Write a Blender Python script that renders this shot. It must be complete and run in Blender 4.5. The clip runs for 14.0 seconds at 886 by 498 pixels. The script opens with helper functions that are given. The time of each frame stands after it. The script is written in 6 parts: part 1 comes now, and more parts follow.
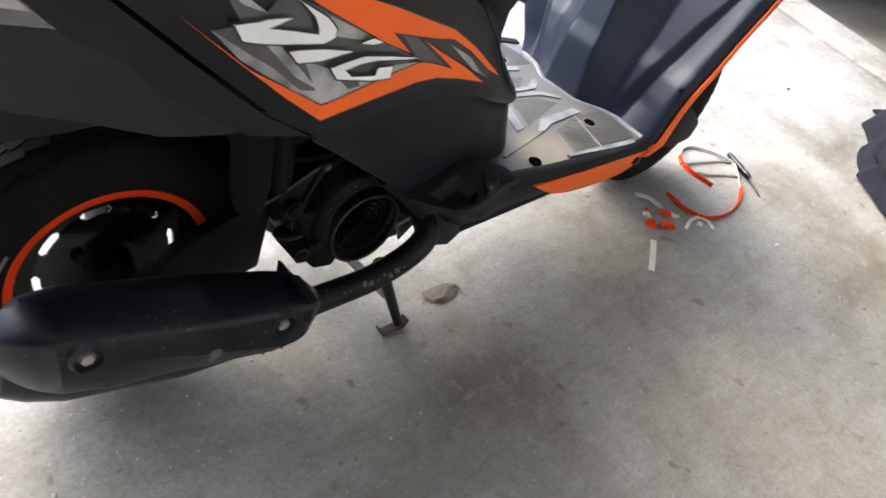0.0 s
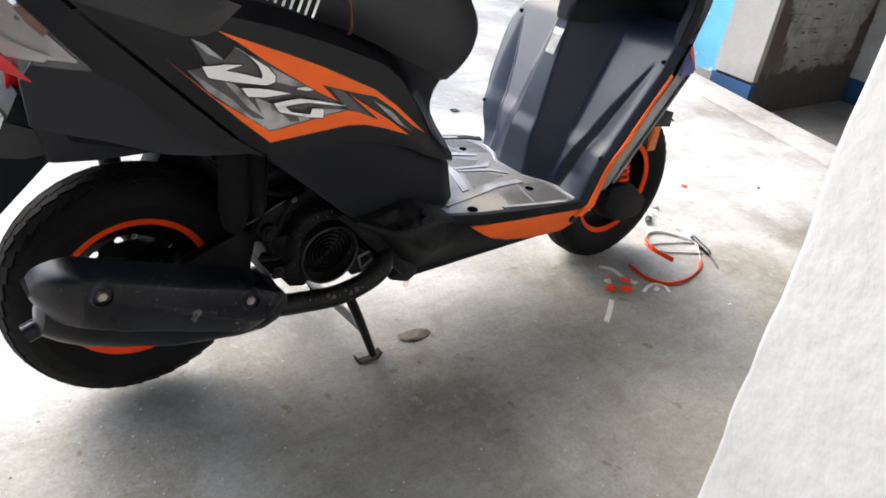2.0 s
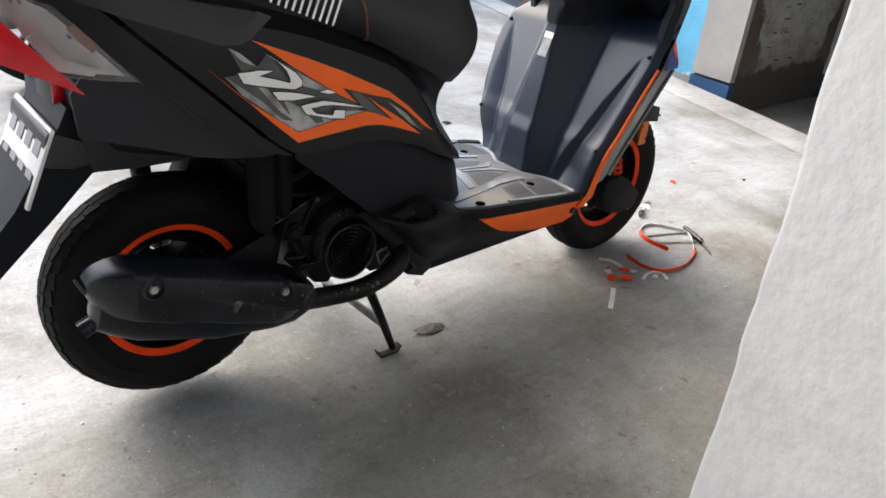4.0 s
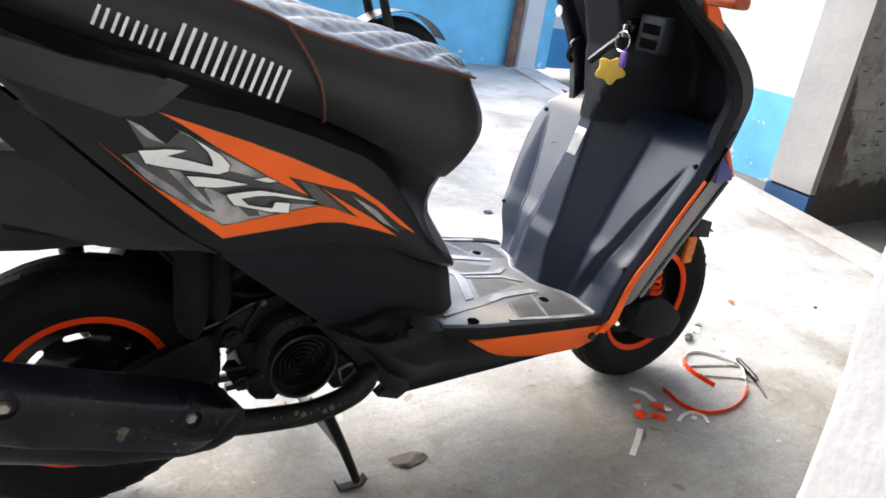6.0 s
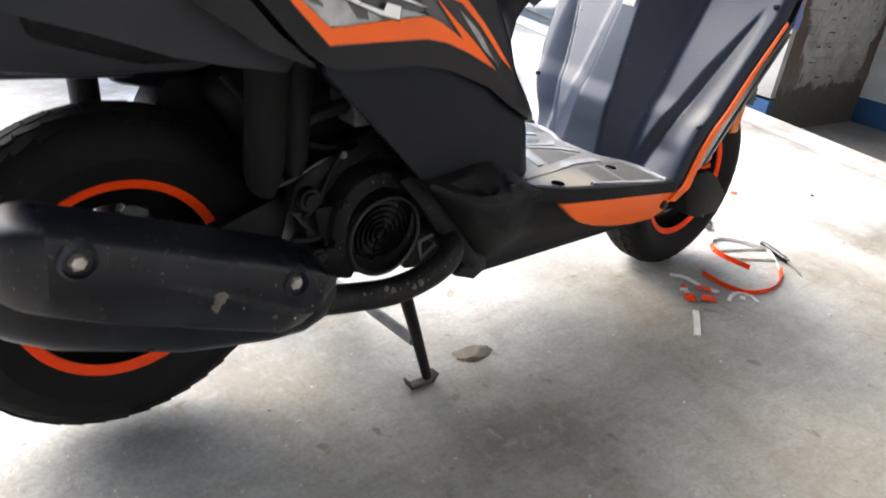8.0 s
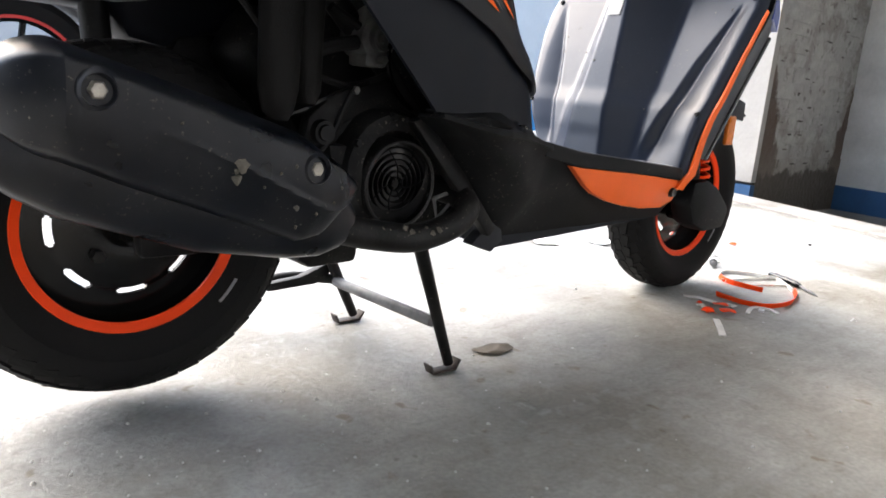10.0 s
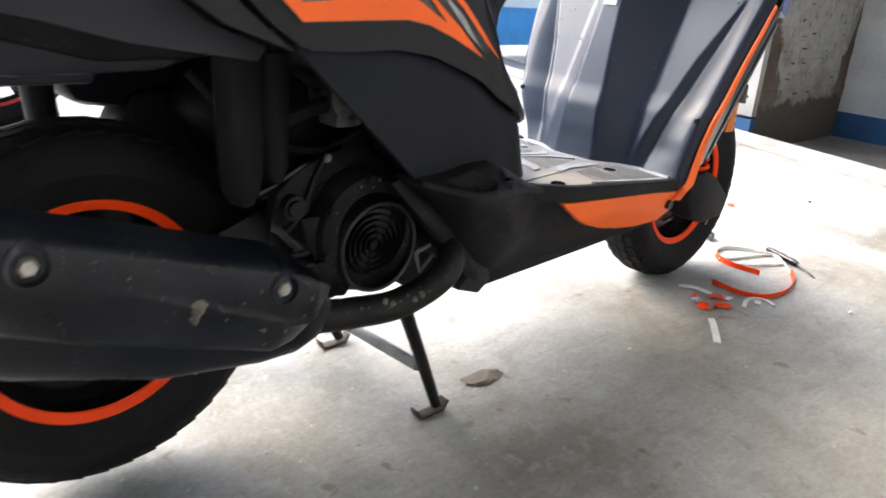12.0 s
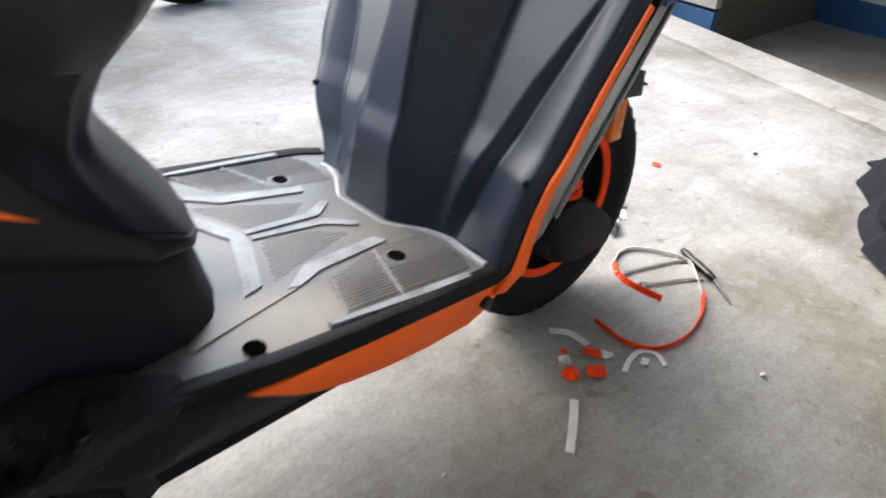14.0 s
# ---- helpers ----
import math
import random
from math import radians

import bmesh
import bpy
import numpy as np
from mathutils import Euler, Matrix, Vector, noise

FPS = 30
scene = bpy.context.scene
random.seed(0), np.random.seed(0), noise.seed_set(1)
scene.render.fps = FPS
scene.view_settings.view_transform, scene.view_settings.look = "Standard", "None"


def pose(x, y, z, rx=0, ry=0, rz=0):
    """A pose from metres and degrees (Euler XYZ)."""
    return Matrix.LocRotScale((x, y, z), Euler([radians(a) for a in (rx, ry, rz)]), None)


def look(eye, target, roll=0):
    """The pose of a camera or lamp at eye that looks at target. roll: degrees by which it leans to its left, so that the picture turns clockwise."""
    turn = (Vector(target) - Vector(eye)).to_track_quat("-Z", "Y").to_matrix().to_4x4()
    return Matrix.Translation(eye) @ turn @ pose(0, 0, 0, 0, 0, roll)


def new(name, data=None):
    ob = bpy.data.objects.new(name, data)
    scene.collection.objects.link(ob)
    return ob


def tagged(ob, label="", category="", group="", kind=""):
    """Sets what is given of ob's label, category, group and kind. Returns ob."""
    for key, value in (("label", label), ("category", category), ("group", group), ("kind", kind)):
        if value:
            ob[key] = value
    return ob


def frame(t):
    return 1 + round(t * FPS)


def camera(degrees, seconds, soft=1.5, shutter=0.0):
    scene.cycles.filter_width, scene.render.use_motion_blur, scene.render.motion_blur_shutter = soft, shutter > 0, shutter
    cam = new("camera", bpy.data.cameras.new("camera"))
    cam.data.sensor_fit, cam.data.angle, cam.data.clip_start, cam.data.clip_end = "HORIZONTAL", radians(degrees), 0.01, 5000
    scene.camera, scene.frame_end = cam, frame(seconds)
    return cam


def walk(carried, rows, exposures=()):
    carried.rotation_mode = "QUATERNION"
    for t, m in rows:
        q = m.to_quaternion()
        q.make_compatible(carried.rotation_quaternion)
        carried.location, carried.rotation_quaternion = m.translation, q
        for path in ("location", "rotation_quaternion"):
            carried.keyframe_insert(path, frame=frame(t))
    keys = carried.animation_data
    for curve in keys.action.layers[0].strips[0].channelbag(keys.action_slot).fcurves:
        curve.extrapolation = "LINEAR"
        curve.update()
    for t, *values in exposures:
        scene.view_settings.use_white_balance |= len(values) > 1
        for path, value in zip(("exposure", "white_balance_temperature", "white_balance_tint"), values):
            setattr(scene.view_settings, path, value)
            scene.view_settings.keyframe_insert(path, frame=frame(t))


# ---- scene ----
cam = camera(61.5, 14.0, soft=1.6, shutter=0.4)
PATH = [
    (0.0, look((-0.2451, -0.7401, 0.9500), (0.6490, -0.0116, -0.0091), 16.19)),
    (0.5, look((-0.2033, -0.8549, 0.9051), (0.6645, 0.0063, 0.0360), 12.44)),
    (1.0, look((-0.2013, -0.9975, 0.9502), (0.5697, 0.0268, 0.1716), 7.26)),
    (1.5, look((-0.2504, -1.1077, 0.9743), (0.5482, -0.0665, 0.2476), 6.39)),
    (2.0, look((-0.3199, -1.1395, 0.9616), (0.5588, -0.1582, 0.2441), 9.10)),
    (2.5, look((-0.4300, -1.1615, 0.9457), (0.4945, -0.2159, 0.2377), 9.20)),
    (5.0, look((-0.3872, -1.1922, 0.9449), (0.5024, -0.1806, 0.2851), 4.84)),
    (5.5, look((-0.2280, -1.1293, 0.9222), (0.6124, -0.0604, 0.2888), 8.19)),
    (6.0, look((-0.1451, -1.0851, 0.9255), (0.6724, 0.0443, 0.3721), 9.10)),
    (6.5, look((-0.1242, -1.0190, 0.8901), (0.7990, 0.0483, 0.3816), 12.50)),
    (7.0, look((-0.2285, -0.9154, 0.8461), (0.8096, 0.0536, 0.3630), 8.99)),
    (7.5, look((-0.2802, -0.8648, 0.7963), (0.7318, 0.0673, 0.1988), 9.14)),
    (8.0, look((-0.2698, -0.8609, 0.6937), (0.6742, 0.1263, 0.0738), 8.97)),
    (10.5, look((-0.3187, -0.9050, 0.4104), (0.7075, 0.1562, 0.1439), 4.87)),
    (11.0, look((-0.3111, -0.9040, 0.4160), (0.7432, 0.1330, 0.1644), 4.59)),
    (11.5, look((-0.2900, -0.8611, 0.4752), (0.7419, 0.1661, 0.1148), 4.32)),
    (12.0, look((-0.2400, -0.8245, 0.6020), (0.7387, 0.1916, 0.0923), 4.24)),
    (12.5, look((-0.0868, -0.8260, 0.6814), (0.8687, 0.1855, 0.1212), 6.49)),
    (13.0, look((0.0385, -0.8187, 0.7295), (0.9213, 0.2355, 0.1300), 6.05)),
    (13.5, look((0.1935, -0.7153, 0.7325), (1.0807, 0.2466, -0.0007), 7.13)),
    (14.0, look((0.3399, -0.6510, 0.7677), (1.2623, 0.2367, -0.0140), 4.72)),
]
walk(cam, PATH, [(0.0, 2.58), (1.0, 2.75), (1.5, 2.73), (2.0, 2.47), (2.5, 2.25), (5.0, 2.07), (5.5, 2.16), (6.0, 2.55), (6.5, 2.45), (7.0, 2.55), (8.0, 2.85), (10.5, 2.87), (12.5, 3.00), (13.0, 2.66), (14.0, 2.30)])

# ---- light: hazy daylight reaches the porch from the open yard ----
world = bpy.data.worlds.new("sky")
scene.world = world
world.use_nodes = True
wn = world.node_tree.nodes
wl = world.node_tree.links
sky = wn.new("ShaderNodeTexSky")
sky.sky_type = "NISHITA"
sky.sun_disc = False
sky.sun_elevation = radians(43)
sky.sun_rotation = radians(-13)
sky.air_density, sky.dust_density = 1.0, 3.0
wl.new(sky.outputs[0], wn["Background"].inputs[0])
wn["Background"].inputs[1].default_value = 0.12
sun_data = bpy.data.lights.new("sun", "SUN")
sun_data.energy, sun_data.angle, sun_data.color = 1.08, radians(80), (1.0, 0.992, 0.988)
sun = new("sun", sun_data)
sun.matrix_world = look((-2.0, 8.6, 8.4), (0, 0, 0))

# ---- materials ----
def material(name, color, rough=0.5, metal=0.0, grain=60.0, amount=0.12, bump=0.1, stain=3.0, stain_amount=0.15, spec=0.5, second=None, bump_dist=0.002, speck=0.0):
    """A surface with fine grain, broad stains and relief."""
    m = bpy.data.materials.new(name)
    m.use_nodes = True
    n, l = m.node_tree.nodes, m.node_tree.links
    b = n["Principled BSDF"]
    tc = n.new("ShaderNodeTexCoord")
    fine, broad = n.new("ShaderNodeTexNoise"), n.new("ShaderNodeTexNoise")
    fine.inputs["Scale"].default_value, fine.inputs["Detail"].default_value = grain, 5
    broad.inputs["Scale"].default_value, broad.inputs["Detail"].default_value = stain, 6
    for t in (fine, broad):
        l.new(tc.outputs["Object"], t.inputs["Vector"])
    c = Vector(color)
    dark = second if second else [v * (1 - 2.2 * stain_amount) for v in c]
    ramp = n.new("ShaderNodeValToRGB")
    ramp.color_ramp.elements[0].position, ramp.color_ramp.elements[1].position = 0.32, 0.66
    ramp.color_ramp.elements[0].color, ramp.color_ramp.elements[1].color = (*dark, 1), (*c, 1)
    l.new(broad.outputs["Fac"], ramp.inputs["Fac"])
    mul = n.new("ShaderNodeMix")
    mul.data_type, mul.blend_type = "RGBA", "MULTIPLY"
    mul.inputs["Factor"].default_value = 1.0
    lev = n.new("ShaderNodeMapRange")
    lev.inputs["To Min"].default_value, lev.inputs["To Max"].default_value = 1 - amount, 1 + amount
    l.new(fine.outputs["Fac"], lev.inputs["Value"])
    l.new(ramp.outputs["Color"], mul.inputs["A"])
    l.new(lev.outputs["Result"], mul.inputs["B"])
    out = mul.outputs["Result"]
    if speck:
        # dried splashes and a thin film of pale dust, gathered in patches
        spot = n.new("ShaderNodeTexNoise")
        spot.inputs["Scale"].default_value, spot.inputs["Detail"].default_value, spot.inputs["Roughness"].default_value = 210, 4, 0.6
        l.new(tc.outputs["Object"], spot.inputs["Vector"])
        gate = n.new("ShaderNodeMapRange")
        gate.inputs["From Min"].default_value, gate.inputs["From Max"].default_value = 0.635, 0.69
        gate.inputs["To Min"].default_value, gate.inputs["To Max"].default_value = 0.0, speck
        l.new(spot.outputs["Fac"], gate.inputs["Value"])
        some = n.new("ShaderNodeMapRange")
        some.inputs["From Min"].default_value, some.inputs["From Max"].default_value = 0.42, 0.62
        l.new(broad.outputs["Fac"], some.inputs["Value"])
        both = n.new("ShaderNodeMath")
        both.operation = "MULTIPLY"
        l.new(gate.outputs["Result"], both.inputs[0])
        l.new(some.outputs["Result"], both.inputs[1])
        film = n.new("ShaderNodeMapRange")
        film.inputs["From Min"].default_value, film.inputs["From Max"].default_value = 0.45, 0.8
        film.inputs["To Min"].default_value, film.inputs["To Max"].default_value = 0.0, speck * 0.12
        l.new(broad.outputs["Fac"], film.inputs["Value"])
        tot = n.new("ShaderNodeMath")
        tot.operation = "ADD"
        l.new(both.outputs[0], tot.inputs[0])
        l.new(film.outputs["Result"], tot.inputs[1])
        dst = n.new("ShaderNodeMix")
        dst.data_type = "RGBA"
        l.new(tot.outputs[0], dst.inputs["Factor"])
        l.new(out, dst.inputs["A"])
        dst.inputs["B"].default_value = (0.26, 0.24, 0.2, 1)
        out = dst.outputs["Result"]
    l.new(out, b.inputs["Base Color"])
    rr = n.new("ShaderNodeMapRange")
    rr.inputs["To Min"].default_value, rr.inputs["To Max"].default_value = max(rough - 0.12, 0.03), min(rough + 0.12, 1)
    l.new(broad.outputs["Fac"], rr.inputs["Value"])
    l.new(rr.outputs["Result"], b.inputs["Roughness"])
    b.inputs["Metallic"].default_value = metal
    b.inputs["Specular IOR Level"].default_value = spec
    if bump:
        bp = n.new("ShaderNodeBump")
        bp.inputs["Strength"].default_value, bp.inputs["Distance"].default_value = bump, bump_dist
        l.new(fine.outputs["Fac"], bp.inputs["Height"])
        l.new(bp.outputs["Normal"], b.inputs["Normal"])
    return m


M_PLASTIC = material("textured_black_plastic", (0.0062, 0.0080, 0.0125), 0.46, grain=900, amount=0.3, bump=0.25, bump_dist=0.0004, stain=9, stain_amount=0.1, spec=0.14, speck=0.06)
M_PANEL = material("satin_black_panel", (0.0066, 0.0074, 0.0096), 0.37, grain=1200, amount=0.2, bump=0.12, bump_dist=0.0003, stain=6, stain_amount=0.1, spec=0.25, speck=0.04)
# charcoal with the sky's blue sheen mixed into its base colour
M_SHIELD = material("blue_sheen_charcoal", (0.0095, 0.0160, 0.0320), 0.34, grain=800, amount=0.25, bump=0.15, bump_dist=0.0004, stain=7, stain_amount=0.12, spec=0.37, speck=0.10)
M_DUSTY = material("dusty_black_plastic", (0.0070, 0.0080, 0.0100), 0.6, grain=500, amount=0.35, bump=0.2, bump_dist=0.0006, stain=8, stain_amount=0.3, spec=0.17, speck=0.45)
M_ENGINE = material("grimy_engine_casting", (0.0055, 0.0060, 0.0072), 0.6, metal=0.3, grain=220, amount=0.5, bump=0.4, stain=14, stain_amount=0.3, spec=0.22, speck=0.50)
M_MUFFLER = material("matt_black_muffler", (0.0042, 0.0060, 0.0105), 0.31, grain=500, amount=0.3, bump=0.15, bump_dist=0.0005, stain=12, stain_amount=0.15, spec=0.30, speck=0.38)
M_RUBBER = material("tyre_rubber", (0.009, 0.009, 0.0095), 0.75, grain=300, amount=0.35, bump=0.3, bump_dist=0.0008, stain=10, stain_amount=0.22, spec=0.2)
M_RIM = material("gloss_black_rim", (0.005, 0.005, 0.0055), 0.2, grain=200, amount=0.2, bump=0.05, stain=12, stain_amount=0.2, spec=0.35)
M_ORANGE = material("orange_panel", (1.0, 0.15, 0.014), 0.45, grain=900, amount=0.1, bump=0.08, bump_dist=0.0003, stain=10, stain_amount=0.05, spec=0.3)
M_NEON = material("fluorescent_orange_tape", (1.0, 0.07, 0.008), 0.4, grain=400, amount=0.04, bump=0.05, stain=20, stain_amount=0.03, spec=0.12)
M_GREY = material("grey_decal", (0.46, 0.46, 0.46), 0.35, grain=300, amount=0.1, bump=0.0, stain=26, stain_amount=0.3)
M_DGREY = material("dark_grey_decal", (0.09, 0.09, 0.092), 0.35, grain=300, amount=0.1, bump=0.0, stain=26, stain_amount=0.15)
M_WHITE = material("white_decal", (0.92, 0.92, 0.9), 0.35, grain=300, amount=0.04, bump=0.0, stain=15, stain_amount=0.05)
M_VINYL = material("black_seat_vinyl", (0.0175, 0.0178, 0.0205), 0.42, grain=700, amount=0.25, bump=0.35, bump_dist=0.0005, stain=6, stain_amount=0.1, spec=0.40)
M_PIPING = material("rust_orange_piping", (0.17, 0.05, 0.03), 0.55, grain=900, amount=0.2, bump=0.2, stain=20, stain_amount=0.15)
M_STEEL = material("bare_steel", (0.55, 0.54, 0.5), 0.35, metal=0.9, grain=200, amount=0.2, bump=0.1, stain=30, stain_amount=0.2)
M_DSTEEL = material("painted_black_steel", (0.0075, 0.0078, 0.0088), 0.5, metal=0.2, grain=200, amount=0.4, bump=0.2, stain=18, stain_amount=0.3, spec=0.25, speck=0.4)
M_GREYSTEEL = material("worn_grey_steel", (0.2, 0.2, 0.2), 0.5, metal=0.3, grain=150, amount=0.3, bump=0.2, stain=16, stain_amount=0.3)
M_RED = material("red_lamp_lens", (0.75, 0.012, 0.02), 0.10, grain=60, amount=0.1, bump=0.0, stain=20, stain_amount=0.1)
M_AMBER = material("amber_reflector", (0.8, 0.2, 0.012), 0.3, grain=300, amount=0.1, bump=0.1, stain=20, stain_amount=0.1)
M_BLUE = material("blue_decal", (0.03, 0.06, 0.35), 0.35, grain=300, amount=0.1, bump=0.0, stain=20, stain_amount=0.1)
M_STICKER = material("pale_sticker", (0.36, 0.36, 0.35), 0.45, grain=300, amount=0.08, bump=0.0, stain=60, stain_amount=0.16)
M_PLATE = material("white_number_plate", (0.75, 0.75, 0.74), 0.35, grain=200, amount=0.05, bump=0.0, stain=20, stain_amount=0.06)
M_BAR = material("grey_bar", (0.25, 0.25, 0.26), 0.5, grain=200, amount=0.1, bump=0.0, stain=20, stain_amount=0.06)
M_CHROME = material("chrome", (0.8, 0.8, 0.8), 0.12, metal=1.0, grain=100, amount=0.05, bump=0.0, stain=20, stain_amount=0.06)
M_YELLOW = material("yellow_rubber", (0.75, 0.5, 0.06), 0.5, grain=200, amount=0.06, bump=0.05, stain=40, stain_amount=0.1)
M_PURPLE = material("purple_charm", (0.1, 0.05, 0.25), 0.3, grain=200, amount=0.06, bump=0.0, stain=40, stain_amount=0.1)
M_TAPEBACK = material("white_tape_backing", (0.85, 0.84, 0.81), 0.55, grain=200, amount=0.06, bump=0.05, stain=30, stain_amount=0.1)
M_CLOTH = material("dark_navy_cloth", (0.013, 0.014, 0.020), 0.9, grain=700, amount=0.3, bump=0.5, bump_dist=0.001, stain=12, stain_amount=0.15, spec=0.15)
M_STONE = material("mortar_lump", (0.21, 0.185, 0.15), 0.9, grain=90, amount=0.25, bump=0.7, bump_dist=0.004, stain=20, stain_amount=0.2)
M_PLASTER = material("limewashed_plaster", (0.35, 0.355, 0.355), 0.85, grain=38, amount=0.07, bump=0.55, bump_dist=0.007, stain=2.5, stain_amount=0.09, spec=0.3)
M_PILLAR = material("aged_cream_plaster", (0.335, 0.322, 0.30), 0.85, grain=50, amount=0.08, bump=0.4, bump_dist=0.004, stain=4, stain_amount=0.09)
def stained_brick():
    """Limewash over brick: rising damp along the foot, brown runs at both ends, flaked patches."""
    m = material("whitewashed_brick", (0.36, 0.352, 0.335), 0.9, grain=30, amount=0.2, bump=0.9, bump_dist=0.014, stain=7, stain_amount=0.10)
    n, l = m.node_tree.nodes, m.node_tree.links
    b = n["Principled BSDF"]
    clean = b.inputs["Base Color"].links[0].from_socket
    where = n.new("ShaderNodeNewGeometry")
    axes = n.new("ShaderNodeSeparateXYZ")
    l.new(where.outputs["Position"], axes.inputs[0])

    def noise_of(scale, detail, rough):
        t = n.new("ShaderNodeTexNoise")
        t.inputs["Scale"].default_value, t.inputs["Detail"].default_value, t.inputs["Roughness"].default_value = scale, detail, rough
        l.new(where.outputs["Position"], t.inputs["Vector"])
        return t.outputs["Fac"]

    def calc(op, a, c):
        x = n.new("ShaderNodeMath")
        x.operation = op
        for k, v in enumerate((a, c)):
            if isinstance(v, (int, float)):
                x.inputs[k].default_value = v
            else:
                l.new(v, x.inputs[k])
        return x.outputs[0]

    def step(v, lo, hi):
        x = n.new("ShaderNodeMapRange")
        x.interpolation_type = "SMOOTHSTEP"
        x.inputs["From Min"].default_value, x.inputs["From Max"].default_value = lo, hi
        l.new(v, x.inputs["Value"])
        return x.outputs["Result"]

    def over(fac, under, color):
        x = n.new("ShaderNodeMix")
        x.data_type = "RGBA"
        l.new(fac, x.inputs["Factor"])
        l.new(under, x.inputs["A"])
        x.inputs["B"].default_value = (*color, 1)
        return x.outputs["Result"]

    rag, flake, chip = noise_of(9, 8, 0.65), noise_of(6, 8, 0.68), noise_of(17, 8, 0.7)
    wander = calc("MULTIPLY", calc("SUBTRACT", rag, 0.5), 0.22)
    z = calc("ADD", axes.outputs["Z"], wander)
    col = over(calc("MULTIPLY", step(flake, 0.50, 0.62), 0.65), clean, (0.185, 0.172, 0.155))
    col = over(calc("MULTIPLY", step(chip, 0.57, 0.65), 0.7), col, (0.11, 0.10, 0.088))
    # brown runs at the pillar and at the bay's corner, dying out upwards
    for x0, sign, tall in ((3.47, 1, 0.92), (4.60, -1, 0.62)):
        d = calc("MULTIPLY", calc("SUBTRACT", axes.outputs["X"], x0), sign)
        d = calc("ADD", d, calc("MULTIPLY", wander, 0.8))
        reach = calc("MULTIPLY", calc("SUBTRACT", tall, z), 0.34)
        run = step(calc("SUBTRACT", reach, d), -0.015, 0.03)
        col = over(calc("MULTIPLY", run, 0.95), col, (0.075, 0.05, 0.036))
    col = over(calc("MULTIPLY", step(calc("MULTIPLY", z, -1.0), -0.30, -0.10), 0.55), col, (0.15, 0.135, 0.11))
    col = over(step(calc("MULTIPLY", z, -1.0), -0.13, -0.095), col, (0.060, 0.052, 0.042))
    l.new(col, b.inputs["Base Color"])
    return m


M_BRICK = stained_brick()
def flaking_blue():
    """Sky-blue wall paint, with white undercoat showing in small flakes near the ground."""
    m = material("sky_blue_dado", (0.16, 0.51, 0.74), 0.75, grain=60, amount=0.1, bump=0.2, stain=5, stain_amount=0.09)
    n, l = m.node_tree.nodes, m.node_tree.links
    b = n["Principled BSDF"]
    paint = b.inputs["Base Color"].links[0].from_socket
    where = n.new("ShaderNodeNewGeometry")
    axes = n.new("ShaderNodeSeparateXYZ")
    l.new(where.outputs["Position"], axes.inputs[0])
    chip = n.new("ShaderNodeTexNoise")
    chip.inputs["Scale"].default_value, chip.inputs["Detail"].default_value, chip.inputs["Roughness"].default_value = 13, 6, 0.6
    l.new(where.outputs["Position"], chip.inputs["Vector"])
    low = n.new("ShaderNodeMapRange")
    low.inputs["From Min"].default_value, low.inputs["From Max"].default_value = 0.0, 0.45
    low.inputs["To Min"].default_value, low.inputs["To Max"].default_value = 0.06, -0.06
    l.new(axes.outputs["Z"], low.inputs["Value"])
    plus = n.new("ShaderNodeMath")
    plus.operation = "ADD"
    l.new(chip.outputs["Fac"], plus.inputs[0])
    l.new(low.outputs["Result"], plus.inputs[1])
    gate = n.new("ShaderNodeMapRange")
    gate.inputs["From Min"].default_value, gate.inputs["From Max"].default_value = 0.655, 0.68
    l.new(plus.outputs[0], gate.inputs["Value"])
    bare = n.new("ShaderNodeMix")
    bare.data_type = "RGBA"
    l.new(gate.outputs["Result"], bare.inputs["Factor"])
    l.new(paint, bare.inputs["A"])
    bare.inputs["B"].default_value = (0.62, 0.61, 0.57, 1)
    l.new(bare.outputs["Result"], b.inputs["Base Color"])
    return m


M_BLUEWALL = flaking_blue()
M_MIDBLUE = material("mid_blue_dado", (0.035, 0.22, 0.44), 0.7, grain=60, amount=0.12, bump=0.2, stain=6, stain_amount=0.12)
M_DEEPBLUE = material("deep_blue_dado", (0.014, 0.07, 0.17), 0.7, grain=60, amount=0.12, bump=0.2, stain=6, stain_amount=0.14)
M_WHITEWALL = material("white_wall_paint", (0.57, 0.57, 0.56), 0.8, grain=60, amount=0.05, bump=0.2, stain=3, stain_amount=0.05)
M_LENS = bpy.data.materials.new("clear_lamp_lens")
M_LENS.use_nodes = True
b = M_LENS.node_tree.nodes["Principled BSDF"]
b.inputs["Base Color"].default_value = (0.95, 0.93, 0.92, 1)
b.inputs["Transmission Weight"].default_value, b.inputs["Roughness"].default_value, b.inputs["IOR"].default_value = 0.95, 0.04, 1.45


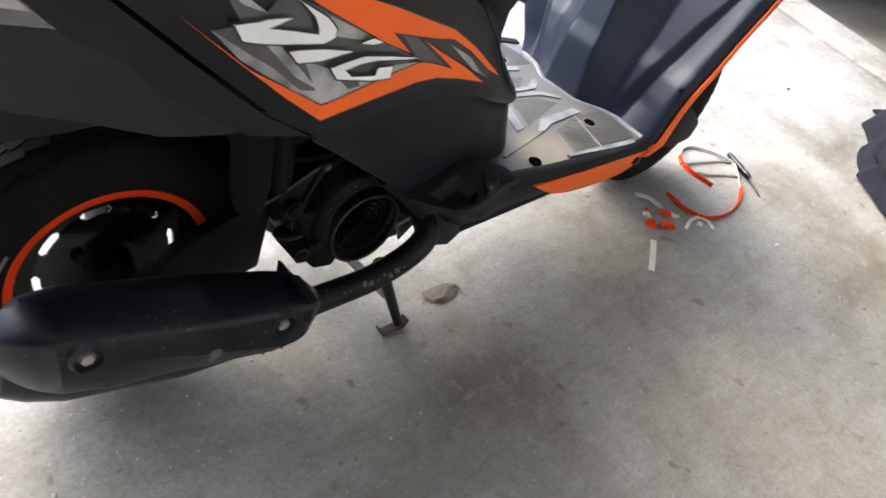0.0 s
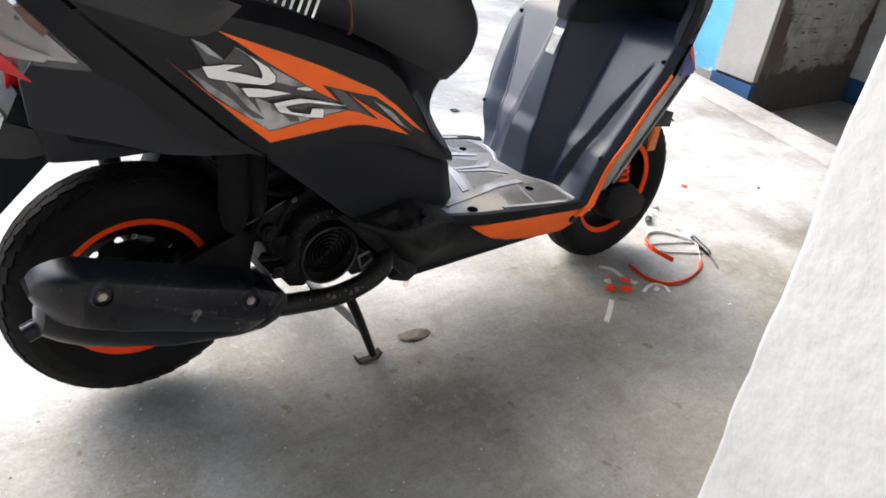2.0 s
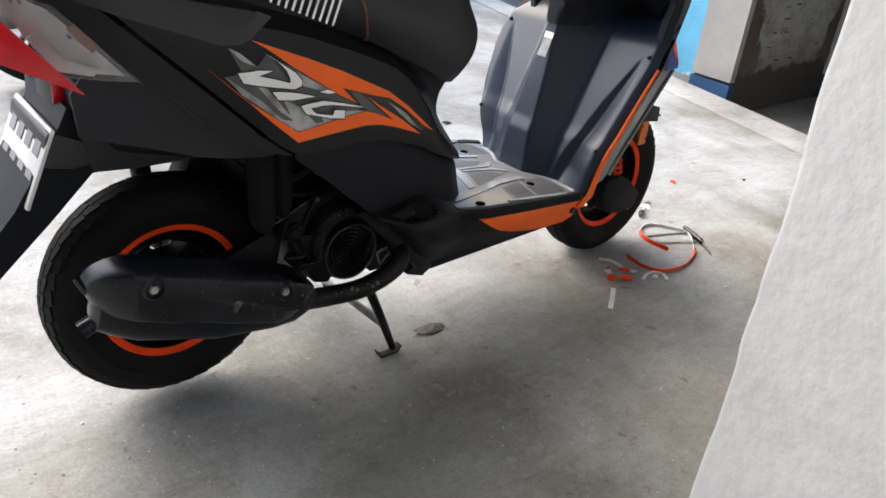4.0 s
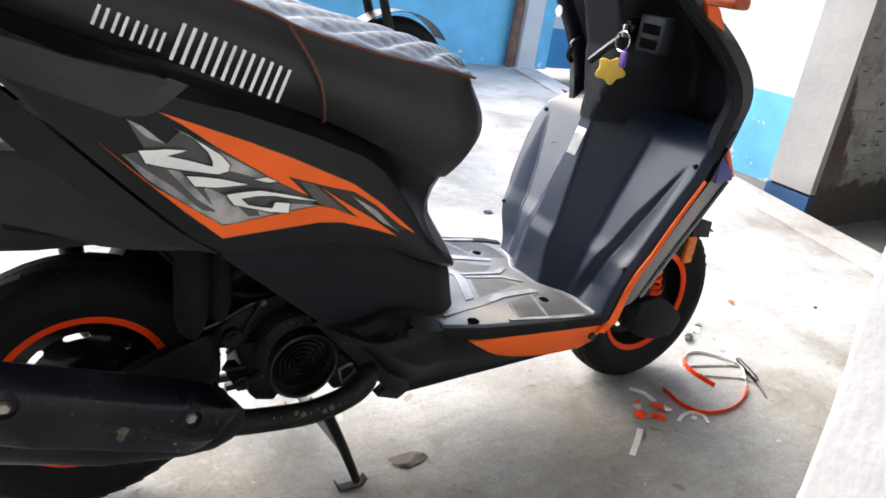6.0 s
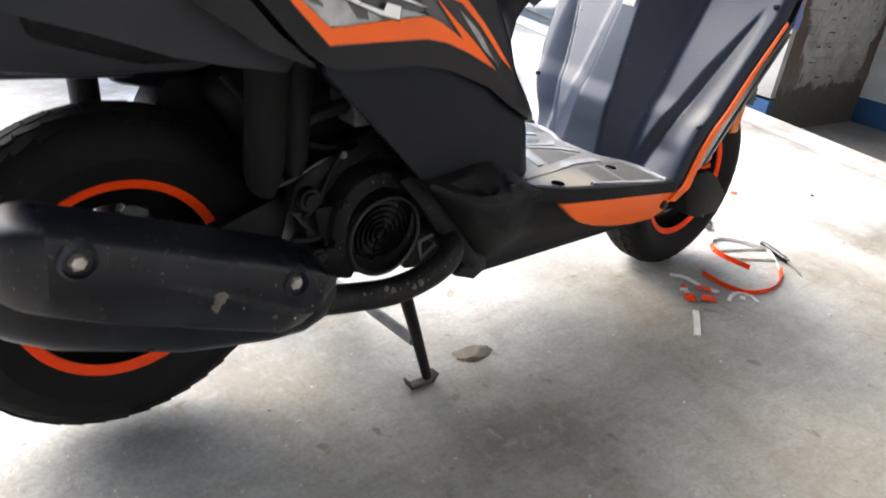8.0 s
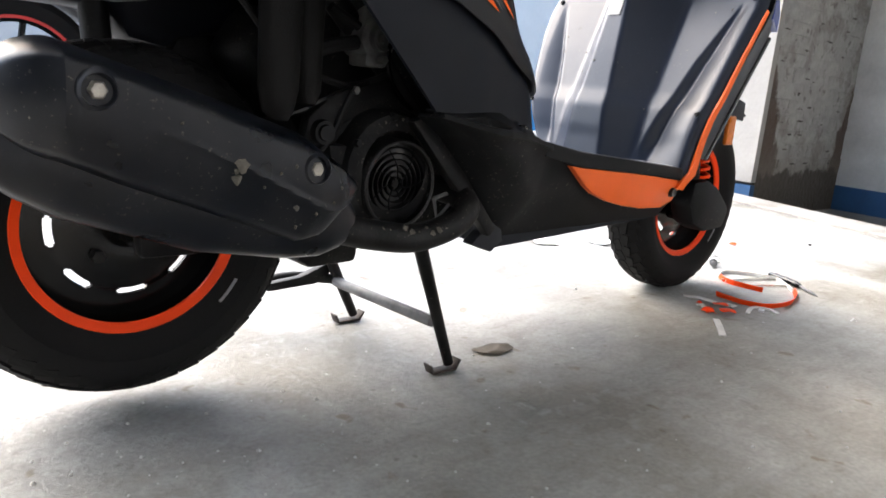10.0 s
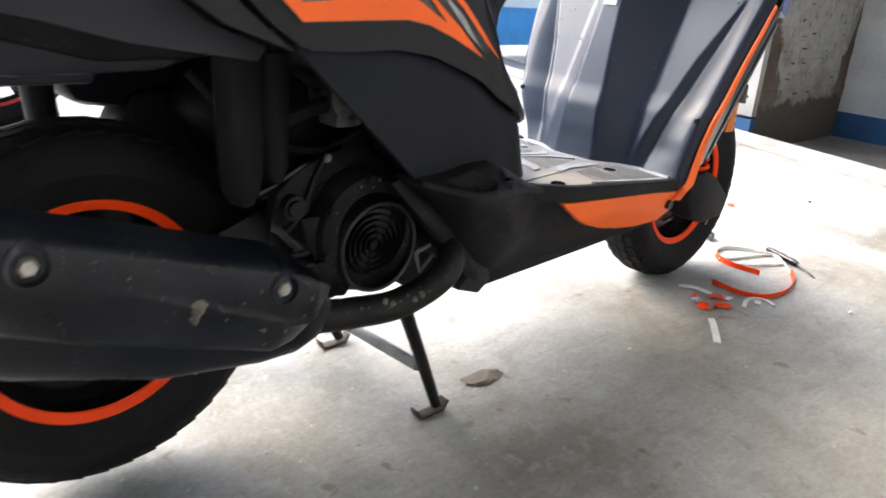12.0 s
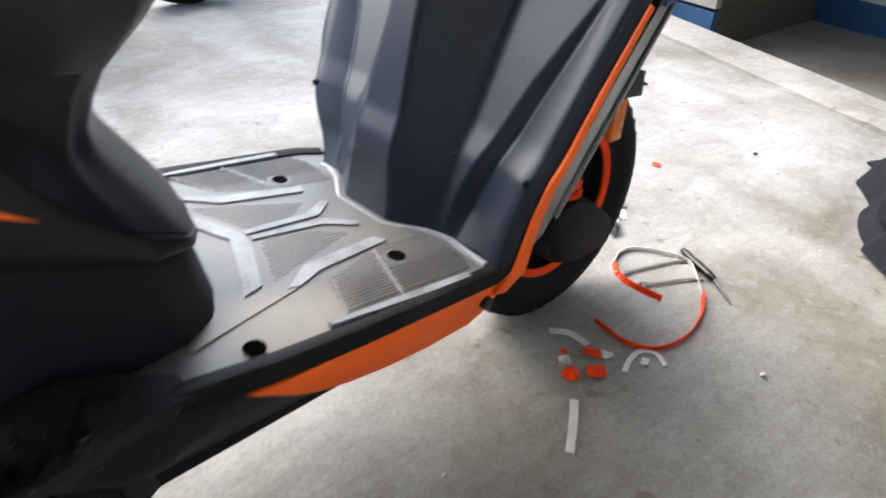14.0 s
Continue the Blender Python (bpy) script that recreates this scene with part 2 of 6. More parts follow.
def concrete(name, base, dark, light):
    """Worn screed: broad stains, trowel clouds, pale dust and dark specks."""
    m = bpy.data.materials.new(name)
    m.use_nodes = True
    n, l = m.node_tree.nodes, m.node_tree.links
    b = n["Principled BSDF"]
    tc = n.new("ShaderNodeTexCoord")

    def noise_node(scale, detail, rough=0.55, warp=0.0):
        t = n.new("ShaderNodeTexNoise")
        t.inputs["Scale"].default_value, t.inputs["Detail"].default_value = scale, detail
        t.inputs["Roughness"].default_value, t.inputs["Distortion"].default_value = rough, warp
        l.new(tc.outputs["Object"], t.inputs["Vector"])
        return t

    def ramp(src, stops):
        r = n.new("ShaderNodeValToRGB")
        e = r.color_ramp.elements
        while len(e) < len(stops):
            e.new(0.5)
        for el, (p, c) in zip(e, stops):
            el.position, el.color = p, (*c, 1)
        l.new(src, r.inputs["Fac"])
        return r

    def mix(kind, fac, a, c):
        x = n.new("ShaderNodeMix")
        x.data_type, x.blend_type = "RGBA", kind
        if isinstance(fac, float):
            x.inputs["Factor"].default_value = fac
        else:
            l.new(fac, x.inputs["Factor"])
        l.new(a, x.inputs["A"])
        l.new(c, x.inputs["B"])
        return x.outputs["Result"]

    broad, mid, fine, dust = noise_node(2.3, 6, 0.5, 0.7), noise_node(7, 8, 0.65, 0.8), noise_node(140, 4), noise_node(26, 6, 0.7, 0.3)
    one = ramp(broad.outputs["Fac"], [(0.33, dark), (0.49, base), (0.64, light)])
    two = ramp(mid.outputs["Fac"], [(0.28, (0.80, 0.77, 0.73)), (0.5, (1, 1, 1)), (0.72, (1.10, 1.10, 1.11))])
    three = ramp(fine.outputs["Fac"], [(0.3, (0.84, 0.84, 0.84)), (0.7, (1.10, 1.10, 1.10))])
    col = mix("MULTIPLY", 1.0, one.outputs["Color"], two.outputs["Color"])
    fleck = noise_node(48, 9, 0.75, 0.4)
    four = ramp(fleck.outputs["Fac"], [(0.32, (0.86, 0.855, 0.845)), (0.5, (1, 1, 1)), (0.66, (1.09, 1.09, 1.10))])
    col = mix("MULTIPLY", 1.0, col, four.outputs["Color"])
    col = mix("MULTIPLY", 1.0, col, three.outputs["Color"])
    # trowel sweeps and scuffs, long in one direction
    lay = n.new("ShaderNodeMapping")
    lay.inputs["Rotation"].default_value = (0, 0, 0.5)
    lay.inputs["Scale"].default_value = (3.0, 13.0, 1.0)
    l.new(tc.outputs["Object"], lay.inputs["Vector"])
    sweep = n.new("ShaderNodeTexNoise")
    sweep.inputs["Scale"].default_value, sweep.inputs["Detail"].default_value, sweep.inputs["Roughness"].default_value = 1.6, 9, 0.68
    sweep.inputs["Distortion"].default_value = 1.4
    l.new(lay.outputs["Vector"], sweep.inputs["Vector"])
    five = ramp(sweep.outputs["Fac"], [(0.34, (0.90, 0.89, 0.875)), (0.5, (1, 1, 1)), (0.64, (1.07, 1.07, 1.075))])
    col = mix("MULTIPLY", 1.0, col, five.outputs["Color"])
    # small brown drips, hand-sized and smaller
    drip = noise_node(19, 3, 0.5, 0.2)
    six = ramp(drip.outputs["Fac"], [(0.67, (1, 1, 1)), (0.715, (0.66, 0.57, 0.46))])
    col = mix("MULTIPLY", 0.8, col, six.outputs["Color"])
    pale = ramp(dust.outputs["Fac"], [(0.55, (0, 0, 0)), (0.70, (0.7, 0.7, 0.7))])
    white = n.new("ShaderNodeRGB")
    white.outputs[0].default_value = (*light, 1)
    col = mix("MIX", pale.outputs["Color"], col, white.outputs[0])
    vor = n.new("ShaderNodeTexVoronoi")
    vor.inputs["Scale"].default_value = 15
    l.new(tc.outputs["Object"], vor.inputs["Vector"])
    speck = ramp(vor.outputs["Distance"], [(0.035, (0.45, 0.42, 0.38)), (0.075, (1, 1, 1))])
    col = mix("MULTIPLY", 0.55, col, speck.outputs["Color"])
    # warm tone of the shaded floor, painted as a brown tint over part of it
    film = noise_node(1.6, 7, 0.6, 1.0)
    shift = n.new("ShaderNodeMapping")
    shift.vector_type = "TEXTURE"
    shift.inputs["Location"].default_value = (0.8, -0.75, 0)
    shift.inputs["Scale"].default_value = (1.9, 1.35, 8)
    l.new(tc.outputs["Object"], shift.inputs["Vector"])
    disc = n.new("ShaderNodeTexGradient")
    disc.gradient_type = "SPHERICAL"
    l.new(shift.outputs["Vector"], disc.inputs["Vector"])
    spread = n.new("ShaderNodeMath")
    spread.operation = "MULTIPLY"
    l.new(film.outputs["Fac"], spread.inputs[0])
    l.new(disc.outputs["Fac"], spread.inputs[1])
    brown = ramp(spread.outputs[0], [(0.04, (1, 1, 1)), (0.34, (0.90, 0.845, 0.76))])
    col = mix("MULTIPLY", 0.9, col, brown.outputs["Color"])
    l.new(col, b.inputs["Base Color"])
    rr = n.new("ShaderNodeMapRange")
    rr.inputs["To Min"].default_value, rr.inputs["To Max"].default_value = 0.36, 0.86
    l.new(broad.outputs["Fac"], rr.inputs["Value"])
    l.new(rr.outputs["Result"], b.inputs["Roughness"])
    b.inputs["Specular IOR Level"].default_value = 0.4
    add = n.new("ShaderNodeMath")
    add.operation = "ADD"
    l.new(fleck.outputs["Fac"], add.inputs[0])
    l.new(dust.outputs["Fac"], add.inputs[1])
    bp = n.new("ShaderNodeBump")
    bp.inputs["Strength"].default_value, bp.inputs["Distance"].default_value = 0.55, 0.005
    l.new(add.outputs[0], bp.inputs["Height"])
    l.new(bp.outputs["Normal"], b.inputs["Normal"])
    return m


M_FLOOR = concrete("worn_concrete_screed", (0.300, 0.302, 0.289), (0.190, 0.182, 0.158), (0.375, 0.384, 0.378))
M_KERB = concrete("kerb_concrete", (0.38, 0.375, 0.355), (0.29, 0.28, 0.255), (0.44, 0.435, 0.42))
M_JOINT = concrete("silted_joint", (0.20, 0.19, 0.17), (0.12, 0.11, 0.10), (0.30, 0.29, 0.27))
M_BAYFLOOR = concrete("dark_bay_concrete", (0.16, 0.145, 0.125), (0.10, 0.09, 0.078), (0.22, 0.205, 0.18))

# ---- building helpers ----
def finish(name, bm, mat, smooth=True, angle=35):
    bmesh.ops.recalc_face_normals(bm, faces=bm.faces)
    me = bpy.data.meshes.new(name)
    if smooth:
        for f in bm.faces:
            f.smooth = True
        for e in bm.edges:
            if len(e.link_faces) == 2 and e.calc_face_angle(0) > radians(angle):
                e.smooth = False
    bm.to_mesh(me)
    bm.free()
    me.materials.append(mat)
    return new(name, me)


def part(name, bm, mat, parent, label="", smooth=True, angle=35):
    ob = finish(name, bm, mat, smooth, angle)
    ob.parent = parent
    if label:
        ob["label"] = label
    return ob


def thing(name, label, category, group=""):
    return tagged(new(name), label, category, group)


def solo(name, bm, mat, label, category="", group="", kind="", smooth=True, angle=35):
    return tagged(finish(name, bm, mat, smooth, angle), label, category, group, kind)


def box_bm(x0, x1, y0, y1, z0, z1, bevel=0.0, segs=2):
    bm = bmesh.new()
    bmesh.ops.create_cube(bm, size=1)
    for v in bm.verts:
        v.co = Vector(((x0 + x1) / 2 + v.co.x * (x1 - x0), (y0 + y1) / 2 + v.co.y * (y1 - y0), (z0 + z1) / 2 + v.co.z * (z1 - z0)))
    if bevel:
        bmesh.ops.bevel(bm, geom=bm.edges[:], offset=bevel, segments=segs, affect="EDGES", profile=0.5)
    return bm


def loft_bm(rings, closed=True, caps=True):
    """Rings of points, joined in order."""
    bm = bmesh.new()
    vs = [[bm.verts.new(p) for p in r] for r in rings]
    k = len(vs[0])
    for a, c in zip(vs, vs[1:]):
        for i in range(k if closed else k - 1):
            j = (i + 1) % k
            bm.faces.new((a[i], a[j], c[j], c[i]))
    if caps and closed:
        bm.faces.new(vs[0])
        bm.faces.new(vs[-1])
    return bm


def curve_pts(pts, n):
    """Catmull-Rom points through pts, evenly in parameter."""
    p = [Vector(q) for q in pts]
    p = [2 * p[0] - p[1]] + p + [2 * p[-1] - p[-2]]
    out = []
    for s in range(n + 1):
        u = s / n * (len(p) - 3)
        i = min(int(u), len(p) - 4)
        t = u - i
        a, b, c, d = p[i:i + 4]
        out.append(0.5 * (2 * b + (c - a) * t + (2 * a - 5 * b + 4 * c - d) * t * t + (3 * b - a - 3 * c + d) * t ** 3))
    return out


def tube_bm(pts, radius, n=24, sides=12, steps=True, flat=1.0):
    path = curve_pts(pts, n) if steps else [Vector(p) for p in pts]
    rad = radius if isinstance(radius, (list, tuple)) else [radius] * 2
    rings = []
    up = Vector((0, 0, 1))
    for i, p in enumerate(path):
        d = (path[min(i + 1, len(path) - 1)] - path[max(i - 1, 0)]).normalized()
        if abs(d.dot(up)) > 0.98:
            up = Vector((0, 1, 0))
        s = d.cross(up).normalized()
        w = s.cross(d).normalized()
        r = float(np.interp(i / max(len(path) - 1, 1), np.linspace(0, 1, len(rad)), rad))
        rings.append([p + r * (math.cos(a) * s * flat + math.sin(a) * w) for a in np.linspace(0, 2 * math.pi, sides, endpoint=False)])
    return loft_bm(rings)


def lathe_bm(profile, centre, axis="y", n=64, close=False):
    """Turns (radius, along) points about an axis through centre."""
    rings = []
    for k in range(n):
        a = 2 * math.pi * k / n
        ring = []
        for r, h in profile:
            if axis == "y":
                ring.append(Vector(centre) + Vector((r * math.cos(a), h, r * math.sin(a))))
            elif axis == "x":
                ring.append(Vector(centre) + Vector((h, r * math.cos(a), r * math.sin(a))))
            else:
                ring.append(Vector(centre) + Vector((r * math.cos(a), r * math.sin(a), h)))
        rings.append(ring)
    rings.append(rings[0])
    bm = loft_bm(rings, closed=close, caps=False)
    bmesh.ops.remove_doubles(bm, verts=bm.verts, dist=1e-6)
    return bm


def prism_bm(poly, y0, y1, bevel=0.0, axis="y"):
    """A polygon in x, z (axis y) or x, y (axis z), given thickness."""
    bm = bmesh.new()
    if axis == "y":
        a = [bm.verts.new((x, y0, z)) for x, z in poly]
        c = [bm.verts.new((x, y1, z)) for x, z in poly]
    elif axis == "x":
        a = [bm.verts.new((y0, x, z)) for x, z in poly]
        c = [bm.verts.new((y1, x, z)) for x, z in poly]
    else:
        a = [bm.verts.new((x, y, y0)) for x, y in poly]
        c = [bm.verts.new((x, y, y1)) for x, y in poly]
    k = len(poly)
    bm.faces.new(a)
    bm.faces.new(list(reversed(c)))
    for i in range(k):
        bm.faces.new((a[i], a[(i + 1) % k], c[(i + 1) % k], c[i]))
    bmesh.ops.recalc_face_normals(bm, faces=bm.faces)
    if bevel:
        bmesh.ops.bevel(bm, geom=bm.edges[:], offset=bevel, segments=2, affect="EDGES", profile=0.5)
    return bm


def join_bm(*many):
    """Several bmeshes as one."""
    out = bmesh.new()
    for b in many:
        me = bpy.data.meshes.new("t")
        b.to_mesh(me)
        b.free()
        out.from_mesh(me)
        bpy.data.meshes.remove(me)
    return out


def moved(bm, m):
    bmesh.ops.transform(bm, matrix=m, verts=bm.verts)
    return bm


def grid_bm(f, us, vs):
    """A sheet of points f(u, v)."""
    bm = bmesh.new()
    rows = [[bm.verts.new(f(u, v)) for v in vs] for u in us]
    for a, c in zip(rows, rows[1:]):
        for i in range(len(vs) - 1):
            bm.faces.new((a[i], a[i + 1], c[i + 1], c[i]))
    return bm


def thick(bm, d):
    """Gives a sheet thickness d."""
    bmesh.ops.recalc_face_normals(bm, faces=bm.faces)
    bmesh.ops.solidify(bm, geom=bm.faces[:], thickness=d)
    return bm


def lerp(x, xs, ys):
    return float(np.interp(x, xs, ys))

# ---- ground, kerb, walls ----
def slab(name, poly, z0, z1, mat, label):
    return solo(name, prism_bm(poly, z0, z1, axis="z"), mat, label, kind="structure", smooth=False)


KU = Vector((0.33, 0.944)).normalized()
KN = Vector((KU.y, -KU.x))


def kerb_at(along, across):
    p = Vector((2.98, -0.22)) + KU * along + KN * across
    return (p.x, p.y)


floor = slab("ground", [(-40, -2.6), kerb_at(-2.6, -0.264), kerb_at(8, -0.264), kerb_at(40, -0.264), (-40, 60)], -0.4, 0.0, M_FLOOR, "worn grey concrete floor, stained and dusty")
kerb = solo("kerb", prism_bm([kerb_at(-2.8, -0.262), kerb_at(-2.8, 0.0), kerb_at(40, 0.0), kerb_at(40, -0.262)], -0.4, 0.006, 0.006, axis="z"), M_KERB, "pale concrete kerb along the floor's edge", kind="structure")
def ragged_joint():
    """The broken, silted joint between floor and kerb, its edges crumbled."""
    rings = []
    for k in range(400):
        a = -2.6 + k * .02
        lo = -.272 - .012 * abs(noise.noise(Vector((a * 9, 0, 2)))) - .006 * noise.noise(Vector((a * 37, 4, 0)))
        hi = -.262 + .016 * max(0, noise.noise(Vector((a * 6, 3, 5)))) + .007 * noise.noise(Vector((a * 31, 1, 0)))
        p, q = kerb_at(a, lo), kerb_at(a, hi)
        rings.append([(*p, -.02), (*q, -.02), (*q, .0078), (*p, .0018)])
    return loft_bm(rings)


solo("kerb_joint", ragged_joint(), M_JOINT, "dirty crumbled joint beside the kerb", kind="structure", smooth=False)
bay = slab("bay_floor", [kerb_at(-3.5, 0.004), kerb_at(-3.5, 30), kerb_at(40, 30), kerb_at(40, 0.004)], -0.5, -0.13, M_BAYFLOOR, "dark damp concrete floor of the sunken bay")


def wall(name, a, c, thickness, z0, z1, mat, label):
    """A wall from a to c, its thickness to the right of that way."""
    a, c = Vector(a), Vector(c)
    n = Vector(((c - a).y, -(c - a).x)).normalized() * thickness
    return slab(name, [tuple(a), tuple(c), tuple(c + n), tuple(a + n)], z0, z1, mat, label)


M_BAYWALL = material("grubby_cream_plaster", (0.6, 0.585, 0.555), 0.85, grain=50, amount=0.1, bump=0.4, bump_dist=0.004, stain=4, stain_amount=0.14)
# tone of the unseen back wall, set for bounce light and reflections
M_BACKWALL = material("bounce_wall_grey", (0.50, 0.52, 0.54), 0.85, grain=50, amount=0.1, bump=0.3, bump_dist=0.004, stain=3, stain_amount=0.12)
M_GREYWALL = material("light_blocker_grey", (0.13, 0.13, 0.135), 0.9, grain=50, amount=0.15, bump=0.4, bump_dist=0.004, stain=3, stain_amount=0.15)
# near wall end beside the camera
NC = Vector((0.245, -0.92))
def rough_wall():
    """A wall end whose arris wanders a few millimetres."""
    rings = []
    for k in range(121):
        z = -.002 + 3.002 * k / 120
        d = .007 * noise.noise(Vector((z * 3, 1, 0))) + .004 * noise.noise(Vector((z * 17, 5, 0))) - .009 * max(0.0, noise.noise(Vector((z * 8, 2, 7))) - .25)
        e = .004 * noise.noise(Vector((z * 9, 9, 3)))
        ring = []
        for p in (NC - KU * 2.2, NC + KU * (d - .010) + KN * e, NC + KU * (d - .003) + KN * (.003 + e), NC + KU * d + KN * .010, NC + KU * d + KN * .32, NC - KU * 2.2 + KN * .32):
            ring.append((p.x, p.y, z))
        rings.append(ring)
    return loft_bm(rings)


solo("wall_near", rough_wall(), M_PLASTER, "rough limewashed white plaster wall end", kind="structure", angle=50)
# plaster pillar and whitewashed brick flank of the bay
wall("wall_pillar", (3.50, 1.13), (3.47, 0.866), -0.04, 0.06, 3.0, M_PILLAR, "cream plaster pillar with a blue base")
wall("wall_pillar_base", (3.497, 1.132), (3.467, 0.864), -0.04, -0.5, 0.045, M_DEEPBLUE, "deep blue painted pillar base")
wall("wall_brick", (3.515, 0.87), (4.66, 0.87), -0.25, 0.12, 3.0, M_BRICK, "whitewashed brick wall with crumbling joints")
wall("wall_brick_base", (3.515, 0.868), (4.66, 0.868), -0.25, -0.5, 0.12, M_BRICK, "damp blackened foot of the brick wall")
wall("wall_bay", (4.62, 0.90), (4.3, -2.6), -0.25, 0.02, 3.0, M_BAYWALL, "grubby cream plaster back wall of the bay")
wall("wall_bay_dado", (4.617, 0.90), (4.297, -2.6), -0.25, -0.5, 0.02, M_DEEPBLUE, "deep blue painted dado of the bay")
# yard walls
wall("wall_yard_plain", (2.2, 4.619), (-6, 4.619), 0.25, -0.002, 1.5, M_WHITEWALL, "plain white stretch of the yard wall")
wall("wall_yard", (4.38, 4.62), (2.204, 4.62), 0.25, 1.4, 1.5, M_WHITEWALL, "white painted top of the yard wall")
wall("wall_yard_dado", (4.38, 4.617), (2.204, 4.617), 0.25, -0.002, 1.4, M_BLUEWALL, "sky-blue painted yard wall, flaking near its foot")
wall("wall_pilaster", (4.62, 4.50), (4.42, 4.50), 0.3, -0.002, 1.5, M_WHITEWALL, "white painted pilaster")
wall("wall_pilaster_blue", (4.80, 4.54), (4.622, 4.54), 0.3, -0.002, 1.5, M_BLUEWALL, "sky-blue painted pilaster")
wall("wall_recess", (8.5, 4.66), (4.80, 4.66), 0.25, 0.38, 1.5, M_WHITEWALL, "white painted recessed wall")
wall("wall_recess_dado", (8.5, 4.657), (4.80, 4.657), 0.25, -0.002, 0.38, M_MIDBLUE, "mid blue dado of the recessed wall")
M_RUST = material("rusty_steel", (0.22, 0.12, 0.08), 0.8, grain=60, amount=0.3, bump=0.3, stain=8, stain_amount=0.25)
solo("drain_pipe", tube_bm([(4.36, 4.56, 0.0), (4.36, 4.56, 1.2), (4.36, 4.56, 1.5)], .045, n=4, sides=14), M_RUST, "rusty brown drainpipe on the yard wall", "pipe")
solo("drain_cover", prism_bm([(4.50, 3.30), (4.53, 3.28), (4.83, 4.02), (4.80, 4.04)], -.02, .004, axis="z"), M_BAYFLOOR, "narrow dark drain slot in the concrete", kind="structure", smooth=False)
wall("wall_end", (4.2, 1.2), (4.2, 2.5), 0.2, 0.41, 3.2, M_WHITEWALL, "white painted end wall")
wall("wall_end_dado", (4.197, 1.2), (4.197, 2.5), 0.2, -0.5, 0.41, M_BLUEWALL, "sky-blue painted dado of the end wall")
# unseen ceiling, its edge placed to shade the porch and the bay
M_CEIL = material("unseen_ceiling_grey", (0.38, 0.39, 0.40), 0.9, grain=50, amount=0.1, bump=0.3, bump_dist=0.004, stain=3, stain_amount=0.12)
slab("ceiling", [(-2.5, -2.6), (6.0, -2.6), (6.0, 1.2), (3.35, 1.2), (3.1, 0.55), (-2.5, 0.55)], 3.0, 3.15, M_CEIL, "unseen grey ceiling added over the porch to shade it")
# added wall out of view that throws light back on the scooter
wall("wall_back", (6.0, -2.35), (-2.35, -2.35), -0.25, -0.002, 3.0, M_BACKWALL, "unseen grey wall added behind the view for bounce light")
# added wall out of view on the left, there to hold light back
wall("wall_side", (-2.3, -2.35), (-2.3, 0.2), -0.25, -0.002, 3.0, M_GREYWALL, "unseen dark grey wall added to block light from the left")

# ---- the scooter ----
scooter = thing("scooter", "matt black scooter with orange trim on its centre stand", "scooter")

# half width of the body along its length
BX = [-.45, -.3, -.2, -.1, 0, .05, .13, .27, .41, .46, .52, .56, .585, .60]
BY = [.05, .10, .15, .205, .245, .252, .242, .218, .19, .177, .155, .12, .07, 0.0]


def half(x):
    return lerp(x, BX, BY)


def z_low(x):
    return lerp(x, [-.45, .129, .308, .585, .61], [.70, .534, .384, .333, .33])


def z_crease(x):
    return lerp(x, [-.45, -.123, -.097, -.011, .10, .14, .20, .262, .329, .42, .578, .61], [.93, .762, .735, .657, .557, .533, .530, .531, .521, .491, .406, .395])


def z_top(x):
    return lerp(x, [-.45, -.123, .057, .147, .255, .341, .383, .432, .51, .578, .61], [.95, .80, .736, .714, .678, .645, .616, .563, .478, .414, .405])


def z_seat(x):
    return lerp(x, [-.45, -.2, -.03, .065, .18, .267, .333, .42, .49, .56, .61], [.95, .83, .775, .757, .725, .699, .672, .633, .600, .588, .59])


plan = [Vector((x, -half(x), 0)) for x in np.concatenate([np.linspace(-.13, .5, 44), np.linspace(.512, .58, 9)])]
plan += [Vector((.5925, -.035, 0)), Vector((.599, -.012, 0))]


def nose(x, z):
    """How far the front of the body leans ahead: waisted under the seat, flaring to the footboard."""
    k = max(0.0, min(1.0, (x - .43) / .12))
    return k * k * (3 - 2 * k) * lerp(z, [.33, .434, .50, .53, .575, .61], [.040, .020, -.012, -.02, .0, .03])


def band(lo, hi, inset, n, start=-1.0):
    """A strip of both flanks and the front, between two heights; inset: its depth in from the body at each share of its height."""
    mine = [p for p in plan if p.x >= start]
    full = mine + [Vector((p.x, -p.y, 0)) for p in reversed(mine)]
    ins = [i for i in inset]
    prev = full[:1] + full[:-1]
    nxt = full[1:] + full[-1:]
    nor = []
    for a, c in zip(prev, nxt):
        d = c - a
        nor.append(Vector((d.y, -d.x, 0)).normalized())

    def f(i, v):
        i = int(i)
        p = full[i]
        z = lo(p.x) + (hi(p.x) - lo(p.x)) * v
        k = lerp(v, np.linspace(0, 1, len(ins)), ins)
        return p - nor[i] * k + Vector((nose(p.x, z), 0, z))
    bm = grid_bm(f, range(len(full)), np.linspace(0, 1, n))
    return thick(bm, 0.004)


side_panel = part("side_panel", band(z_crease, z_top, [0.004, 0.0, 0.0, 0.0, 0.001, 0.004], 11), M_PANEL, scooter, "satin black side panel")
part("lower_side_cover", band(z_low, lambda x: z_crease(x) + .010, [0.004, 0.006, 0.007, 0.008, 0.009, 0.016], 14, .128), M_PLASTIC, scooter, "textured black lower cover")
part("under_seat_cover", band(lambda x: z_top(x) - 0.002, lambda x: z_seat(x) + .012, [0.006, 0.018, 0.03, 0.036, 0.034], 9), M_PANEL, scooter)

# seat
SX = [-.38, -.2, 0, .1, .27, .41, .5, .55, .59, .612, .622]
SY = [.10, .15, .212, .220, .216, .198, .180, .157, .115, .06, 0.0]


